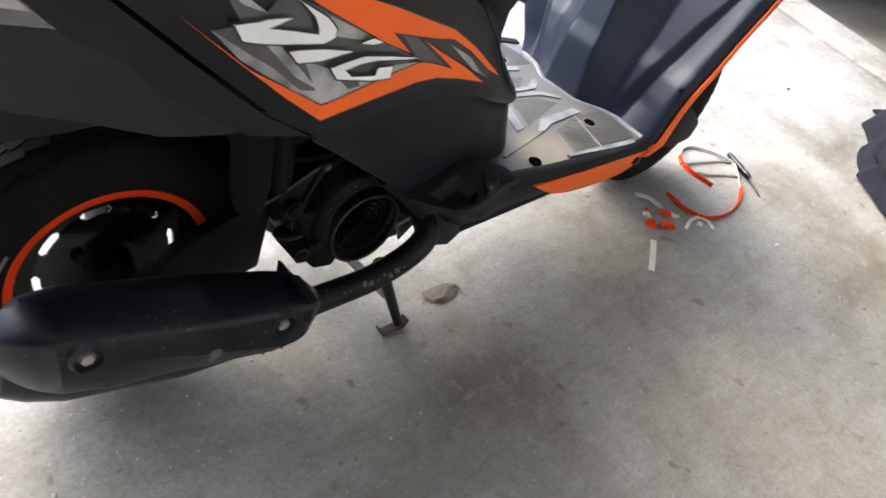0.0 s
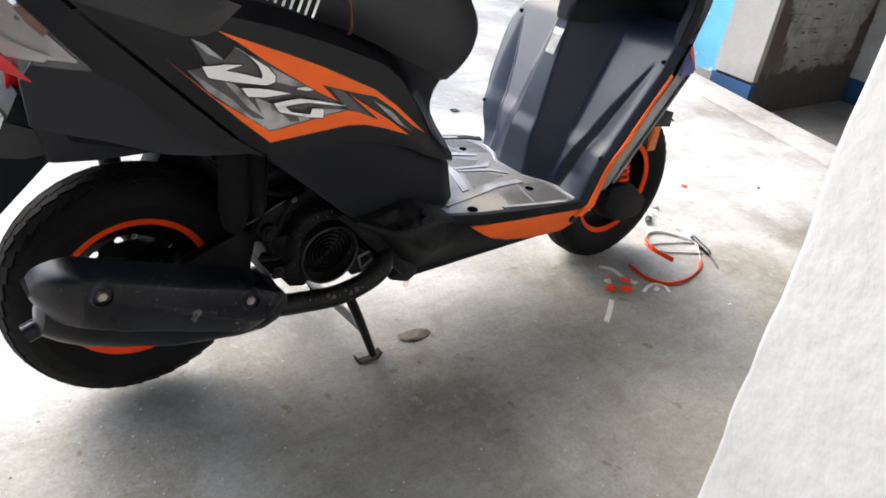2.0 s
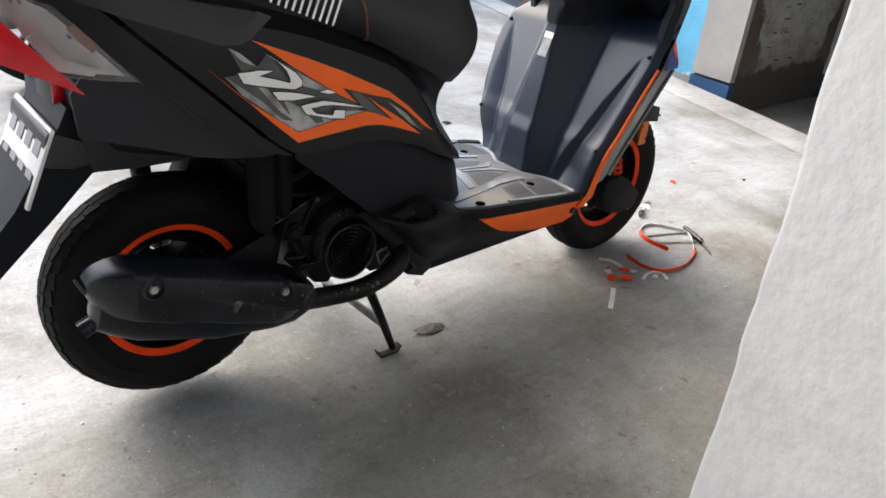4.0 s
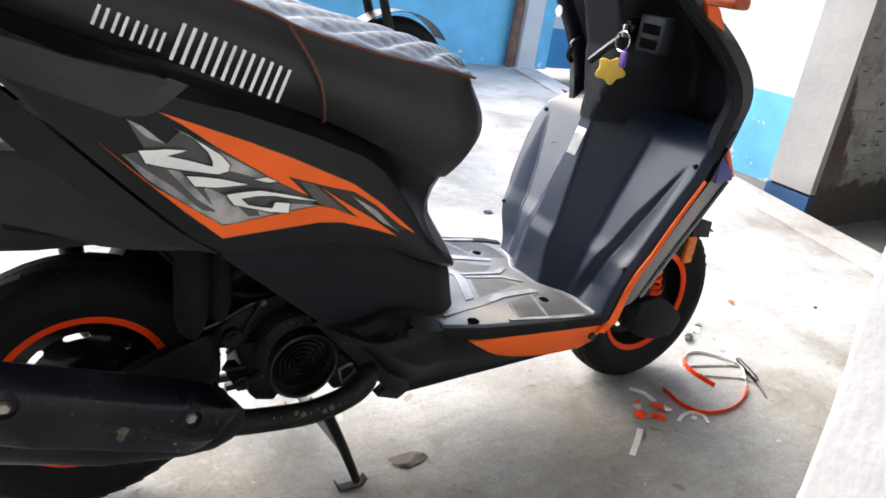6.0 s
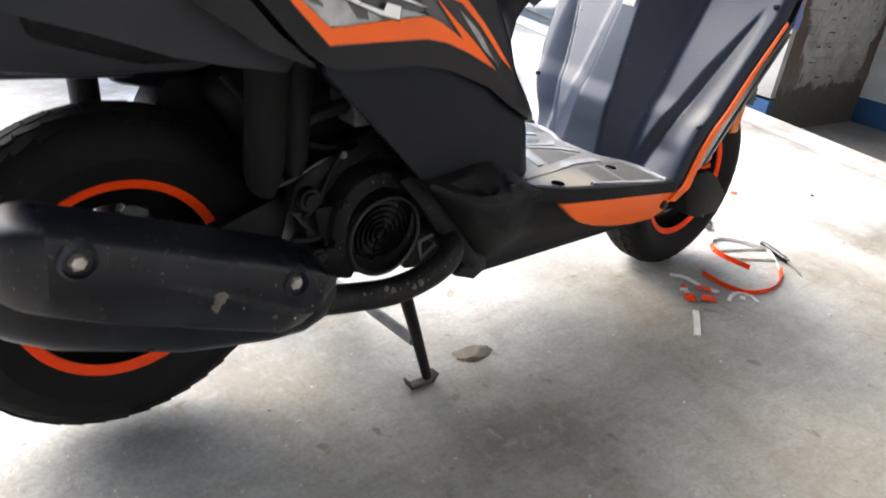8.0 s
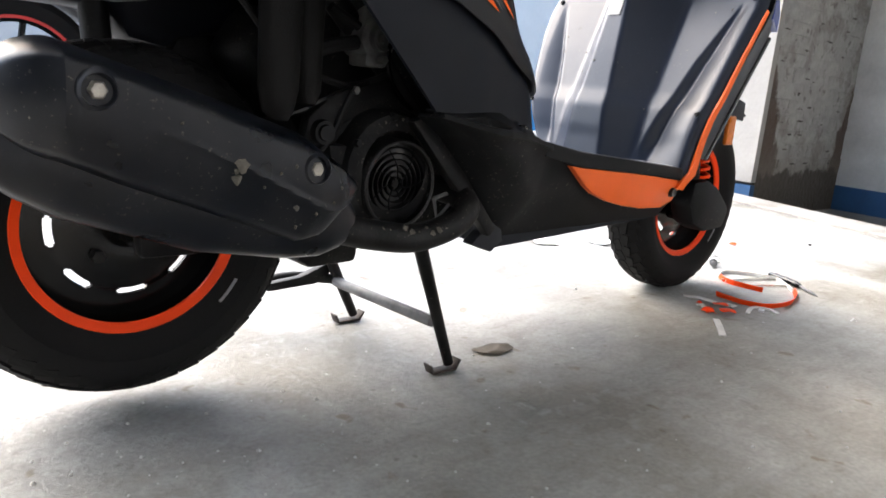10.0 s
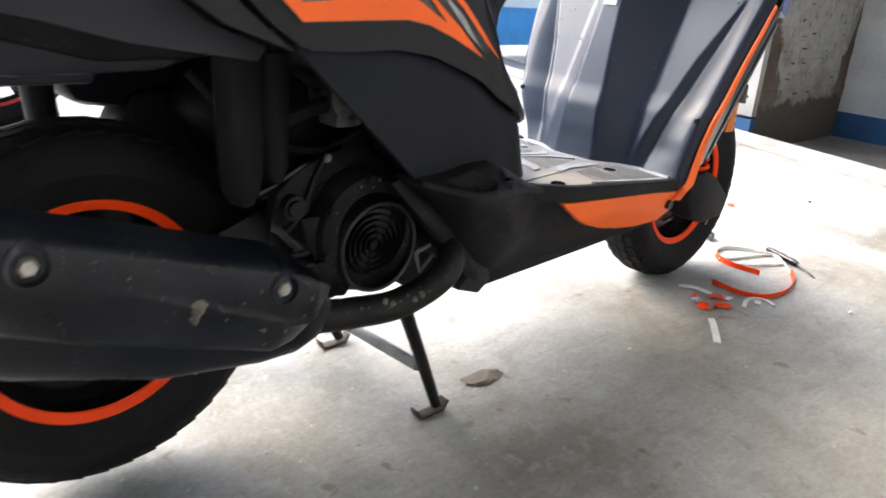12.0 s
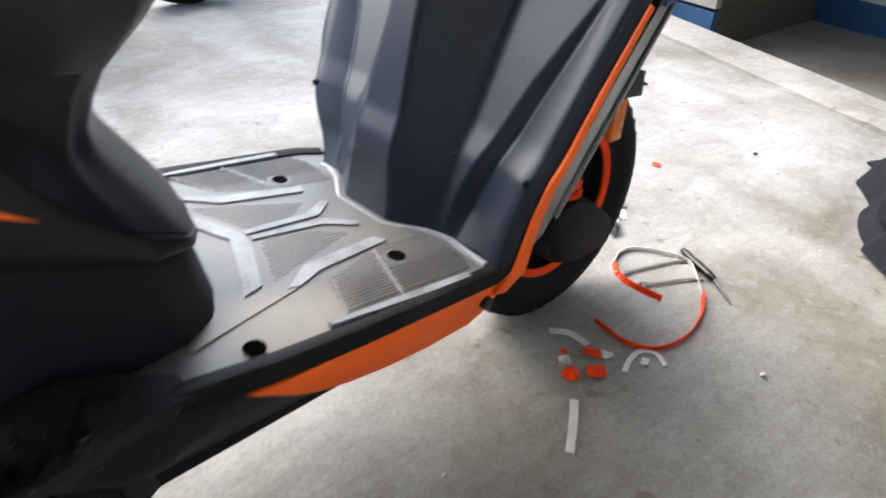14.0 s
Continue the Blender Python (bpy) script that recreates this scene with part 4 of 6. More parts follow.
def belly_side():
    def f(x, v):
        top = lerp(x, LX + [.56, .93], [z - .005 for z in LZ] + [.333, .300])
        bot = lerp(x, [.30, .36, .42, .47, .50, .93], [.383, .345, .275, .228, .203, .213])
        y = lerp(v, [0, .12, .5, 1], [lerp(x, LX + [.56, .93], [q - .002 for q in LY] + [.208, .198]), lerp(x, LX + [.56, .93], [q - .010 for q in LY] + [.205, .196]), lerp(x, [.3, .36, .46, .52, .56, .93], [.212, .224, .222, .195, .184, .18]), lerp(x, [.3, .5, .93], [.17, .14, .15])])
        return Vector((x, -y, top + (bot - top) * v))
    return thick(grid_bm(f, np.linspace(.305, .93, 46), np.linspace(0, 1, 18)), .004)


for s in (1, -1):
    bm = belly_side()
    if s < 0:
        moved(bm, Matrix.Diagonal((1, -1, 1, 1)))
    part("belly_cover", bm, M_DUSTY, scooter, "dusty black lower cowl")
part("under_cowl", loft_bm([[(.50, -.14, .185), (.50, .14, .185), (.50, .12, .30), (.50, -.12, .30)], [(.93, -.15, .213), (.93, .15, .213), (.93, .16, .29), (.93, -.16, .29)]]), M_PLASTIC, scooter)
def inside_by(x, z, poly):
    """How deep a point lies inside a convex outline, negative outside."""
    far = 1.0
    for (xa, za), (xb, zb) in zip(poly, poly[1:] + poly[:1]):
        e = math.hypot(xb - xa, zb - za)
        far = min(far, ((z - za) * (xb - xa) - (x - xa) * (zb - za)) / -e)
    return far


PAN = [(.338, .220), (.360, .249), (.394, .250), (.414, .234), (.398, .202)]
CHEEK = [(.422, .234), (.408, .252), (.432, .245), (.468, .229), (.478, .205), (.428, .198)]


def ledge(x, v, s):
    """The shelf that juts out behind the footboard, with a sunk pan and a raised cheek; v: 0 at the body, 1 at the rim."""
    q = .185 + (lerp(x, LX, LY) - .185) * v
    inner = lerp(x, [.305, .36, .44, .48, .525], [.390, .389, .390, .374, .349])
    z = inner + (lerp(x, LX, LZ) - inner) * v - .006 * max(0.0, v - .95) / .05
    z += min(.004, max(0.0, inside_by(x, q, CHEEK)) * .8) - min(.013, max(0.0, inside_by(x, q, PAN)) * 1.5)
    return Vector((x, s * q, z))


for s in (-1, 1):
    bm = thick(grid_bm(lambda x, v: ledge(x, v, s), np.linspace(.305, .525, 74), np.concatenate([np.linspace(0, .94, 34), [.96, .98, 1]])), .003)
    rest = part("footrest_ledge", bm, M_RECESS, scooter, "dusty moulded ledge behind the footboard", angle=28)
    part("screw", lathe_bm([(0, .003), (.005, .003), (.0065, 0), (.0065, -.01)], (.390, s * .228, .366), "z", 12), M_DSTEEL, rest)
    part("screw", lathe_bm([(0, .002), (.005, .002), (.0065, 0), (.0065, -.01)], (.434, s * .233, .376), "z", 12), M_RIM, rest)
part("cowl_hook", prism_bm([(.460, .242), (.462, .214), (.441, .197), (.484, .182), (.507, .198), (.496, .238)], -.152, -.130, .002), M_DARKTRIM, scooter)
part("cowl_brace", prism_bm([(.300, .372), (.322, .378), (.402, .303), (.474, .222), (.460, .210), (.386, .284)], -.168, -.150, .003), M_DSTEEL, scooter, "dark brace along the cowl's rear edge")
for s in (-1, 1):
    poly = [(.570, .320), (.61, .3155), (.673, .311), (.743, .306), (.825, .298), (.908, .289), (.912, .272), (.902, .252), (.868, .240), (.80, .242), (.745, .249), (.69, .260), (.645, .274), (.62, .287)]
    bm = prism_bm(poly, -.006, .006, .002)
    for v in bm.verts:
        zt = lerp(v.co.x, [.55, .93], [.335, .3])
        v.co.y = s * (-v.co.y * 1 + lerp(v.co.x, [.56, .7, .91], [.214, .209, .197]) - .19 * (zt - v.co.z))
    part("orange_trim", bm, M_ORANGE, scooter, "orange belly trim")
    trim = scooter.children[-1]
    part("screw_hole", lathe_bm([(0, -.002), (.005, -.002), (.0075, -.0035), (.009, .004)], (.888, s * .201, .268), "y", 16), M_INK, trim)

# leg shield
def shield_edge(z):
    return lerp(z, [.30, .315, .37, .41, .44, .52, .60, .65, .68], [.90, .905, .918, .931, .95, .985, 1.022, 1.045, 1.055])


def shield_half(z, s=-1):
    if s < 0:
        return lerp(z, [.30, .37, .5, .60, .635, .66, .68, .69], [.207, .212, .228, .243, .24, .236, .232, .23])
    return lerp(z, [.30, .33, .39, .465, .555, .60, .637, .665, .68], [.150, .162, .197, .230, .249, .251, .242, .209, .18])


def soft(v, r):
    """A ramp with a rounded foot."""
    return 0.0 if v < -r else (v if v > r else (v + r) ** 2 / (4 * r))


def shield(u, z):
    """u: -1 to 1 across."""
    w = shield_half(z, u)
    y = u * w
    tun = lerp(z, [.30, .35, .62, .68], [.036, .042, .096, .11])
    flat = lerp(z, [.30, .62, .68], [.043, .018, .016])
    a = abs(y)
    # flat-faced tunnel with straight sides
    run = .094 - flat
    down = (soft(a - flat, .005) - soft(a - .094, .010)) / run
    x = shield_edge(z) - tun * (1 - down)
    # one broad flute on each flank, wide at the foot, running out at the upper screw
    lo = lerp(z, [.30, .34, .50, .613], [.094, .102, .153, .202])
    hi = lerp(z, [.30, .375, .515, .613], [.188, .189, .211, .214])
    deep = lerp(z, [.305, .35, .50, .60, .613], [.006, .017, .013, .003, 0.0])
    q = (a - lo) / max(hi - lo, .004)
    if 0 < q < 1:
        v = q / .32 if q < .32 else (1 - q) / .68
        x += deep * (3 * v * v - 2 * v ** 3 if q < .32 else v ** 1.25)
    # the top rolls over into the pockets of the cowl
    x += .045 * max(0.0, (z - .632) / .06) ** 2 * min(1.0, max(0.0, (a - flat) / .03))
    # rolled rim
    e = max(0.0, (abs(u) - .94) / .06)
    x += .018 * e * e
    return Vector((x, y, z))


part("leg_shield", thick(grid_bm(lambda z, u: shield(u, z), np.linspace(.302, .690, 60), np.concatenate([np.linspace(-1, -.9, 6), np.linspace(-.88, .88, 124), np.linspace(.9, 1, 6)])), .004), M_SHIELD, scooter, "charcoal grey fluted leg shield", angle=70)
leg_shield = scooter.children[-1]
for s in (-1, 1):
    for (x, y, z) in ((.931, .2, .408), (1.03, .221, .62)):
        part("screw", lathe_bm([(0, -.001), (.0028, -.002), (.0042, -.001), (.005, .004)], (x - .002, s * min(y, shield_half(z, s) - .012), z), "x", 14), M_DSTEEL, leg_shield)
    # orange edge strip
    zs = np.linspace(.275, .60, 24)
    ring = []
    for z in zs:
        p = shield(s, max(z, .302))
        p.z = z
        if z < .302:
            p.x = lerp(z, [.275, .302], [.902, .907])
            p.y = s * lerp(z, [.275, .302], [.195, .209])
        wd = lerp(z, [.275, .34, .5, .60], [.010, .0060, .0030, .0012])
        out = lerp(z, [.275, .34, .5, .60], [.007, .006, .0045, .003])
        ring.append([p + Vector((-.004 if s < 0 else .006, s * .001, 0)), p + Vector((-.004 if s < 0 else .006, s * out, 0)), p + Vector((wd * 1.6, s * (out + .001), -.004)), p + Vector((wd * 1.6, s * .001, -.004))])
    if s < 0:
        part("orange_trim", loft_bm(ring), M_ORANGE, scooter, "orange edge trim")
def sticker(name, y0, y1, z0, z1, mat, label=""):
    bm = bmesh.new()
    vs = []
    for y, z in ((y0, z1), (y1, z1), (y1, z0), (y0, z0)):
        p = shield((y + (z - .6) * -.06) / shield_half(z, y), z)
        vs.append(bm.verts.new(p + Vector((-.0022, 0, 0))))
    bm.faces.new(vs)
    part(name, bm, mat, leg_shield, label)


part("foot_lip", tube_bm([shield(y / .208, .304) + Vector((-.007, 0, .006)) for y in np.linspace(.188, -.188, 60)], .0045, steps=False, sides=8), M_WORN, leg_shield, "pale worn lip at the foot of the shield")
sticker("sticker", -.012, .015, .622, .636, M_PLATE, "white top of a small sticker")
sticker("sticker", -.012, .015, .580, .6215, M_STICKER, "mottled grey sticker field")

# front cowl flanks and upper inner panel
M_GLOSS = material("gloss_charcoal_plastic", (0.05, 0.05, 0.053), 0.22, grain=300, amount=0.1, bump=0.0, stain=20, stain_amount=0.1, spec=0.8)
for s in (-1, 1):
    rings = []
    for z in np.linspace(.33, .66, 24):
        e = shield(s, max(z, .302))
        tip = lerp(z, [.33, .36, .45, .57, .60, .66], [1.032, 1.055, 1.122, 1.214, 1.212, 1.14])
        yy = lerp(z, [.33, .57, .66], [.172, .168, .20])
        rings.append([Vector((e.x + .012, e.y + s * .004, z)), Vector((e.x * .5 + tip * .5, s * (yy * .5 + abs(e.y) * .5 + .008), z - .003)), Vector((tip, s * yy, z - .006)), Vector((tip - .01, s * (yy - .02), z - .006)), Vector((e.x + .012, e.y - s * .02, z))])
    part("front_cowl_side", loft_bm(rings), M_PANEL, scooter, "dark side of the front cowl")
    part("cowl_edge", tube_bm([r[2] + Vector((-.002, s * .003, 0)) for r in rings[:18]], .0055, steps=False, sides=10), M_GLOSS, scooter, "glossy edge of the front cowl")
    for mat, q in ((M_ORANGE, ((1.075, .226, .665), (1.11, .218, .655), (1.215, .176, .580), (1.16, .200, .605))), (M_BLUE, ((1.075, .232, .645), (1.158, .204, .605), (1.195, .186, .578), (1.085, .226, .590)))):
        bm = bmesh.new()
        bm.faces.new([bm.verts.new((x, s * (y + .009), z)) for x, y, z in q])
        more = bmesh.ops.extrude_face_region(bm, geom=bm.faces[:])
        for v in more["geom"]:
            if isinstance(v, bmesh.types.BMVert):
                v.co.y -= s * .012
        part("cowl_decal", bm, mat, scooter)

def ease(x, xs, ys):
    """Like lerp, with the corners rounded."""
    return sum(lerp(x + d, xs, ys) for d in (-.04, -.03, -.02, -.01, 0, .01, .02, .03, .04)) / 9


def upper(u, z):
    """The inside of the front cowl above the leg shield: deep pockets either side of the column."""
    w = ease(z, [.65, .70, .765, .86, .92], [.228, .226, .232, .20, .16] if u < 0 else [.172, .205, .24, .22, .17])
    y = u * w
    a = abs(y)
    flat = lerp(z, [.655, .70, .78], [.017, .024, .048])
    t = max(0.0, min(1.0, (a - flat) / (.095 - flat)))
    k = 1 - (t if z < .70 else t + (3 * t * t - 2 * t ** 3 - t) * min(1, (z - .70) / .06))
    deep = lerp(z, [.65, .675, .80, .92], [1.06, 1.14, 1.12, 1.02])
    x = deep - (deep - lerp(z, [.65, .80, .92], [.945, .955, .90])) * k
    e = max(0.0, min(1.0, (abs(u) - .86) / .06))
    rim = ease(z, [.65, .70, .765, .86, .92], [1.055, 1.07, 1.085, 1.0, .92])
    x = x + (rim - x) * e
    return Vector((x, y, z))


M_COWL = material("charcoal_cowl_plastic", (0.0060, 0.0075, 0.0110), 0.55, grain=800, amount=0.25, bump=0.15, bump_dist=0.0004, stain=7, stain_amount=0.12, spec=0.22)
part("inner_cowl", thick(grid_bm(lambda z, u: upper(u, z), np.linspace(.655, .92, 26), np.concatenate([np.linspace(-1, -.8, 10), np.linspace(-.78, .78, 40), np.linspace(.8, 1, 10)])), .004), M_COWL, scooter, "black inner cowl with deep pockets", angle=60)
M_INDIC = material("dull_orange_lens", (0.5, 0.08, 0.015), 0.25, grain=300, amount=0.1, bump=0.1, stain=20, stain_amount=0.1)
for s in (-1, 1):
    rings = []
    for z in np.linspace(.62, .93, 32):
        p = upper(s, max(z, .655))
        p.z = z
        q = ease(z, [.62, .70, .77, .85, .93], [1.12, 1.15, 1.16, 1.10, 1.0])
        rings.append([p, p + Vector((.01, s * .012, 0)), Vector((q, s * (abs(p.y) - .015), z)), Vector((q + .06, s * .10, z - .02)), Vector((q + .04, s * .08, z - .02)), p + Vector((.02, -s * .02, 0))])
    part("front_cowl", loft_bm(rings), M_PANEL, scooter, "satin black front cowl")
    if s < 0:
        part("orange_cowl_panel", prism_bm([(.99, .885), (1.05, .83), (1.06, .85), (1.02, .90), (.97, .93)], s * .185 - .006, s * .185 + .006, .003), M_ORANGE, scooter)
    part("turn_indicator", box_bm(.955, 1.0, min(s * .2, s * .265), max(s * .2, s * .265), .905, .927, .008), M_INDIC, scooter, "orange front turn indicator")
part("handlebar_cover", box_bm(.90, 1.0, -.16, .16, .915, 1.0, .025, 3), M_PANEL, scooter)
for s in (-1, 1):
    part("grip", tube_bm([(.92, s * .15, .97), (.89, s * .25, .975), (.86, s * .34, .98)], .016, n=10), M_RUBBER, scooter)
lock = part("ignition_lock", lathe_bm([(0, -.012), (.012, -.012), (.016, -.004), (.018, .01)], (.945, -.06, .845), "x", 20), M_RIM, scooter)
switch = part("switch_block", box_bm(.945, .975, -.140, -.078, .806, .872, .005), M_COWL, scooter, "dark switch panel with two slots")
# slots are raised black blocks, their inner shade put into the colour
for z in (.848, .822):
    part("slot", box_bm(.9435, .950, -.132, -.090, z - .009, z + .009, .002), M_HOLESHADE, switch)
part("key_ring", lathe_bm([(.0180, -.0016), (.0198, 0), (.0180, .0016), (.0162, 0)], (.925, -.066, .818), "x", 28, close=True), M_CHROME, scooter)
part("key", box_bm(.925, .945, -.064, -.060, .825, .848, .001), M_STEEL, scooter)
lobes = [(.029 * (.84 + .17 * math.cos(5 * a + .6) + .05 * math.cos(2 * a)), a) for a in np.linspace(0, 2 * math.pi, 24, endpoint=False)]
part("pendant", moved(prism_bm([(r * math.cos(a), r * math.sin(a)) for r, a in lobes], -.005, .005, .003), Matrix.Translation((.917, -.060, .762)) @ Euler((0, 0, -.8)).to_matrix().to_4x4()), M_YELLOW, scooter, "plain yellow rubber key pendant")
part("strap", tube_bm([(.936, -.052, .824), (.932, -.022, .797), (.930, .010, .768)], .0075, n=10, sides=8), M_INK, scooter, "short black key strap")
part("charm", box_bm(.918, .926, -.088, -.074, .772, .802, .003), M_PURPLE, scooter, "small purple charm")
part("paper_tag", prism_bm([(.190, .830), (.198, .842), (.190, .854), (.178, .851), (.175, .838), (.181, .828)], .978, .980, axis="x"), M_PLATE, scooter, "small white paper tag")
part("luggage_hook", tube_bm([(.95, .075, .80), (.935, .075, .79), (.93, .075, .765), (.94, .075, .755)], .006, n=10), M_RIM, scooter)

# wheels
def wheel(x, z, radius, ring_r, name, label):
    c = Vector((x, 0, z))
    prof = []
    for a in np.linspace(-math.pi * .5, math.pi * .5, 15):
        prof.append((radius - .047 + .047 * max(math.cos(a), 0) ** .62, .052 * math.sin(a)))
    rim_r = ring_r + .004
    prof = [(rim_r - .006, -.036), (rim_r + .002, -.04), (rim_r + .016, -.046)] + prof + [(rim_r + .016, .046), (rim_r + .002, .04), (rim_r - .006, .036)]
    t = lathe_bm(prof, (0, 0, 0), "y", 96)
    tyre = finish(name + "_tyre", t, M_RUBBER)
    # tread lugs in staggered rows round the crown and the shoulders
    lugs = []
    n = 44
    for k in range(n):
        for row, (h, dr, ww, tw) in enumerate([(-.046, -.019, .011, .4), (-.029, -.005, .015, .25), (-.0098, -.0008, .015, -.2), (.0098, -.0008, .015, .2), (.029, -.005, .015, -.25), (.046, -.019, .011, -.4)]):
            a = 2 * math.pi * (k + (.5 if row % 2 else 0)) / n
            r = radius + dr
            q = box_bm(-.0135, .0135, -ww / 2, ww / 2, -.008, .0002 if row in (0, 5) else .0018)
            lean = {0: 1.0, 5: -1.0, 1: .35, 4: -.35}.get(row, 0)
            m = Matrix.Rotation(-a + math.pi / 2, 4, "Y") @ Matrix.Translation((0, h, r)) @ Matrix.Rotation(lean, 4, "X") @ Matrix.Rotation(tw, 4, "Z")
            lugs.append(moved(q, m))
    lug = finish(name + "_tread", join_bm(*lugs), M_RUBBER, smooth=False)
    # pressed steel rim: drum, dished disc with slots
    drum = lathe_bm([(ring_r - .012, -.030), (ring_r + .004, -.036), (ring_r + .006, -.032), (ring_r - .006, -.025), (ring_r - .014, .0), (ring_r - .006, .025), (ring_r + .006, .032), (ring_r + .004, .036)], (0, 0, 0), "y", 72)
    disc = bmesh.new()
    rs = [.028, .045, .062, .0815, .0838, .0880, .0903, .104, ring_r - .010]
    hs = [-.018, -.020, -.017, -.011, -.010, -.008, -.008, -.006, -.004]
    nn = 192
    ring = [[disc.verts.new((r * math.cos(2 * math.pi * k / nn), h, r * math.sin(2 * math.pi * k / nn))) for k in range(nn)] for r, h in zip(rs, hs)]
    for i in range(len(rs) - 1):
        for k in range(nn):
            if i in (3, 4, 5) and (k - 50) % 24 in ((0, 1, 2, 3, 4, 5, 6, 18, 19, 20, 21, 22, 23) if i == 4 else (0, 1, 2, 3, 4, 5, 19, 20, 21, 22, 23)):
                continue
            disc.faces.new((ring[i][k], ring[i][(k + 1) % nn], ring[i + 1][(k + 1) % nn], ring[i + 1][k]))
    thick(disc, .004)
    hub = lathe_bm([(.0, -.05), (.022, -.05), (.024, -.046), (.03, -.02), (.03, .03), (0, .03)], (0, 0, 0), "y", 32)
    rm = finish(name + "_rim", join_bm(drum, disc, hub), M_RIM)
    tapes = []
    for sgn in (-1, 1):
        tapes.append(lathe_bm([(ring_r - .0125, sgn * .0305), (ring_r - .0118, sgn * .0340), (ring_r - .0012, sgn * .0378), (ring_r + .000, sgn * .0368)], (0, 0, 0), "y", 72))
    tape = finish(name + "_tape", join_bm(*tapes), M_NEON)
    bars = []
    for a in (-38, 150):
        q = grid_bm(lambda v, r: Vector((r * math.cos(radians(a + v)), -.0468 - .02 * (r - .145), r * math.sin(radians(a + v)))), np.linspace(-7, 7, 9), [.1445, .1485])
        bars.append(finish("raised_bar", thick(q, .001), M_BAR))
    nuts = []
    for k in range(4):
        a = radians(45 + 90 * k)
        nuts.append(finish("wheel_nut", lathe_bm([(0, -.012), (.008, -.012), (.009, -.008), (.009, .0)], (.052 * math.cos(a), -.018, .052 * math.sin(a)), "y", 6), M_DSTEEL))
    for o, nm in ((tyre, "tyre"), (lug, "tread"), (rm, "rim"), (tape, "rim_tape"), *((o, "raised_bar") for o in bars), *((o, "wheel_nut") for o in nuts)):
        o.name = nm
        o.parent = rm if o is not rm else scooter
    rm.name, rm["label"] = name, label
    rm.location = c
    tape["label"] = "fluorescent orange rim tape"
    return rm


wheel(0.0, .230, .208, .131, "rear_wheel", "black steel rear wheel with orange rim tape")
wheel(1.243, .214, .2105, .133, "front_wheel", "black steel front wheel with orange rim tape")

# muffler
def muffler():
    ax = [(-.184, .350, .018), (-.177, .352, .040), (-.155, .353, .056), (-.12, .342, .064), (0.0, .303, .064), (.10, .277, .054), (.14, .268, .046), (.165, .260, .030), (.178, .257, .018)]
    rings = []
    for x, z, r in ax:
        ring = []
        for a in np.linspace(0, 2 * math.pi, 28, endpoint=False):
            ca, sa = math.cos(a), math.sin(a)
            e = .75
            yy = math.copysign(abs(ca) ** e, ca) * r * .62
            zz = math.copysign(abs(sa) ** e, sa) * r
            ring.append((x + .3 * zz * .6, -.212 + yy, z + zz * .96))
        rings.append(ring)
    return loft_bm(rings)


part("muffler", muffler(), M_MUFFLER, scooter, "matt black muffler with dust spatters")
muf = scooter.children[-1]
def heat_shield(x, v):
    """x: along, v: 0 at the upper edge to 1 at the lower."""
    top = lerp(x, [-.139, 0, .09, .125, .15, .156], [.432, .390, .361, .340, .318, .308])
    low = lerp(x, [-.139, 0, .09, .115, .14, .156], [.327, .270, .238, .243, .272, .298])
    face = lerp(x, [-.135, 0, .09, .125, .15, .156], [-.281, -.287, -.285, -.277, -.262, -.255])
    t = max(0.0, (-.139 - x) / .051)
    if t > 0:
        # domed rear end
        mid, tall = (top + low) / 2 + .003 * t, (top - low) / 2 * math.sqrt(max(0, 1 - .93 * t * t))
        top, low, face = mid + tall, mid - tall, -.279 + .018 * t + .032 * t * t
    y = face + .04 * (1 - .6 * min(t, 1)) * max(0, .16 - v) ** 2 / .0256 + .05 * max(0, v - .84) ** 2 / .0256
    y += .050 * (v - .38) ** 2
    crease = lerp(x, [-.055, .014, .097, .13], [.42, .46, .56, .62])
    y += .016 * lerp(x, [-.09, -.02, .11], [0, .55, 1]) * soft(v - crease, .02) / .3
    y -= .0022 * math.exp(-((v - crease) / .025) ** 2) * lerp(x, [-.07, -.01, .1], [0, 1, 1])
    return Vector((x, y, top + (low - top) * v))


part("heat_shield", thick(grid_bm(heat_shield, np.concatenate([-.139 - .051 * np.sin(np.linspace(math.pi / 2, .12, 9)), np.linspace(-.139, .12, 34), np.linspace(.125, .156, 6)]), np.linspace(0, 1, 41)), .004), M_MUFFLER, muf, "black muffler heat shield", angle=30)
M_SPLAT = material("dried_mud", (0.13, 0.12, 0.10), 0.9, grain=300, amount=0.3, bump=0.3, stain=60, stain_amount=0.2)


def splat(at, r, out, seed, parent):
    """A thin dried splash, facing out."""
    rnd = random.Random(seed)
    bm = bmesh.new()
    n = 11
    rim = [bm.verts.new((r * rnd.uniform(.45, 1.1) * math.cos(2 * math.pi * k / n), r * rnd.uniform(.45, 1.1) * math.sin(2 * math.pi * k / n), -.0006)) for k in range(n)]
    c = bm.verts.new((0, 0, .0012))
    for k in range(n):
        bm.faces.new((rim[k], rim[(k + 1) % n], c))
    moved(bm, Matrix.Translation(at) @ Vector(out).to_track_quat("Z", "Y").to_matrix().to_4x4())
    part("mud_splash", bm, M_SPLAT, parent, smooth=False)


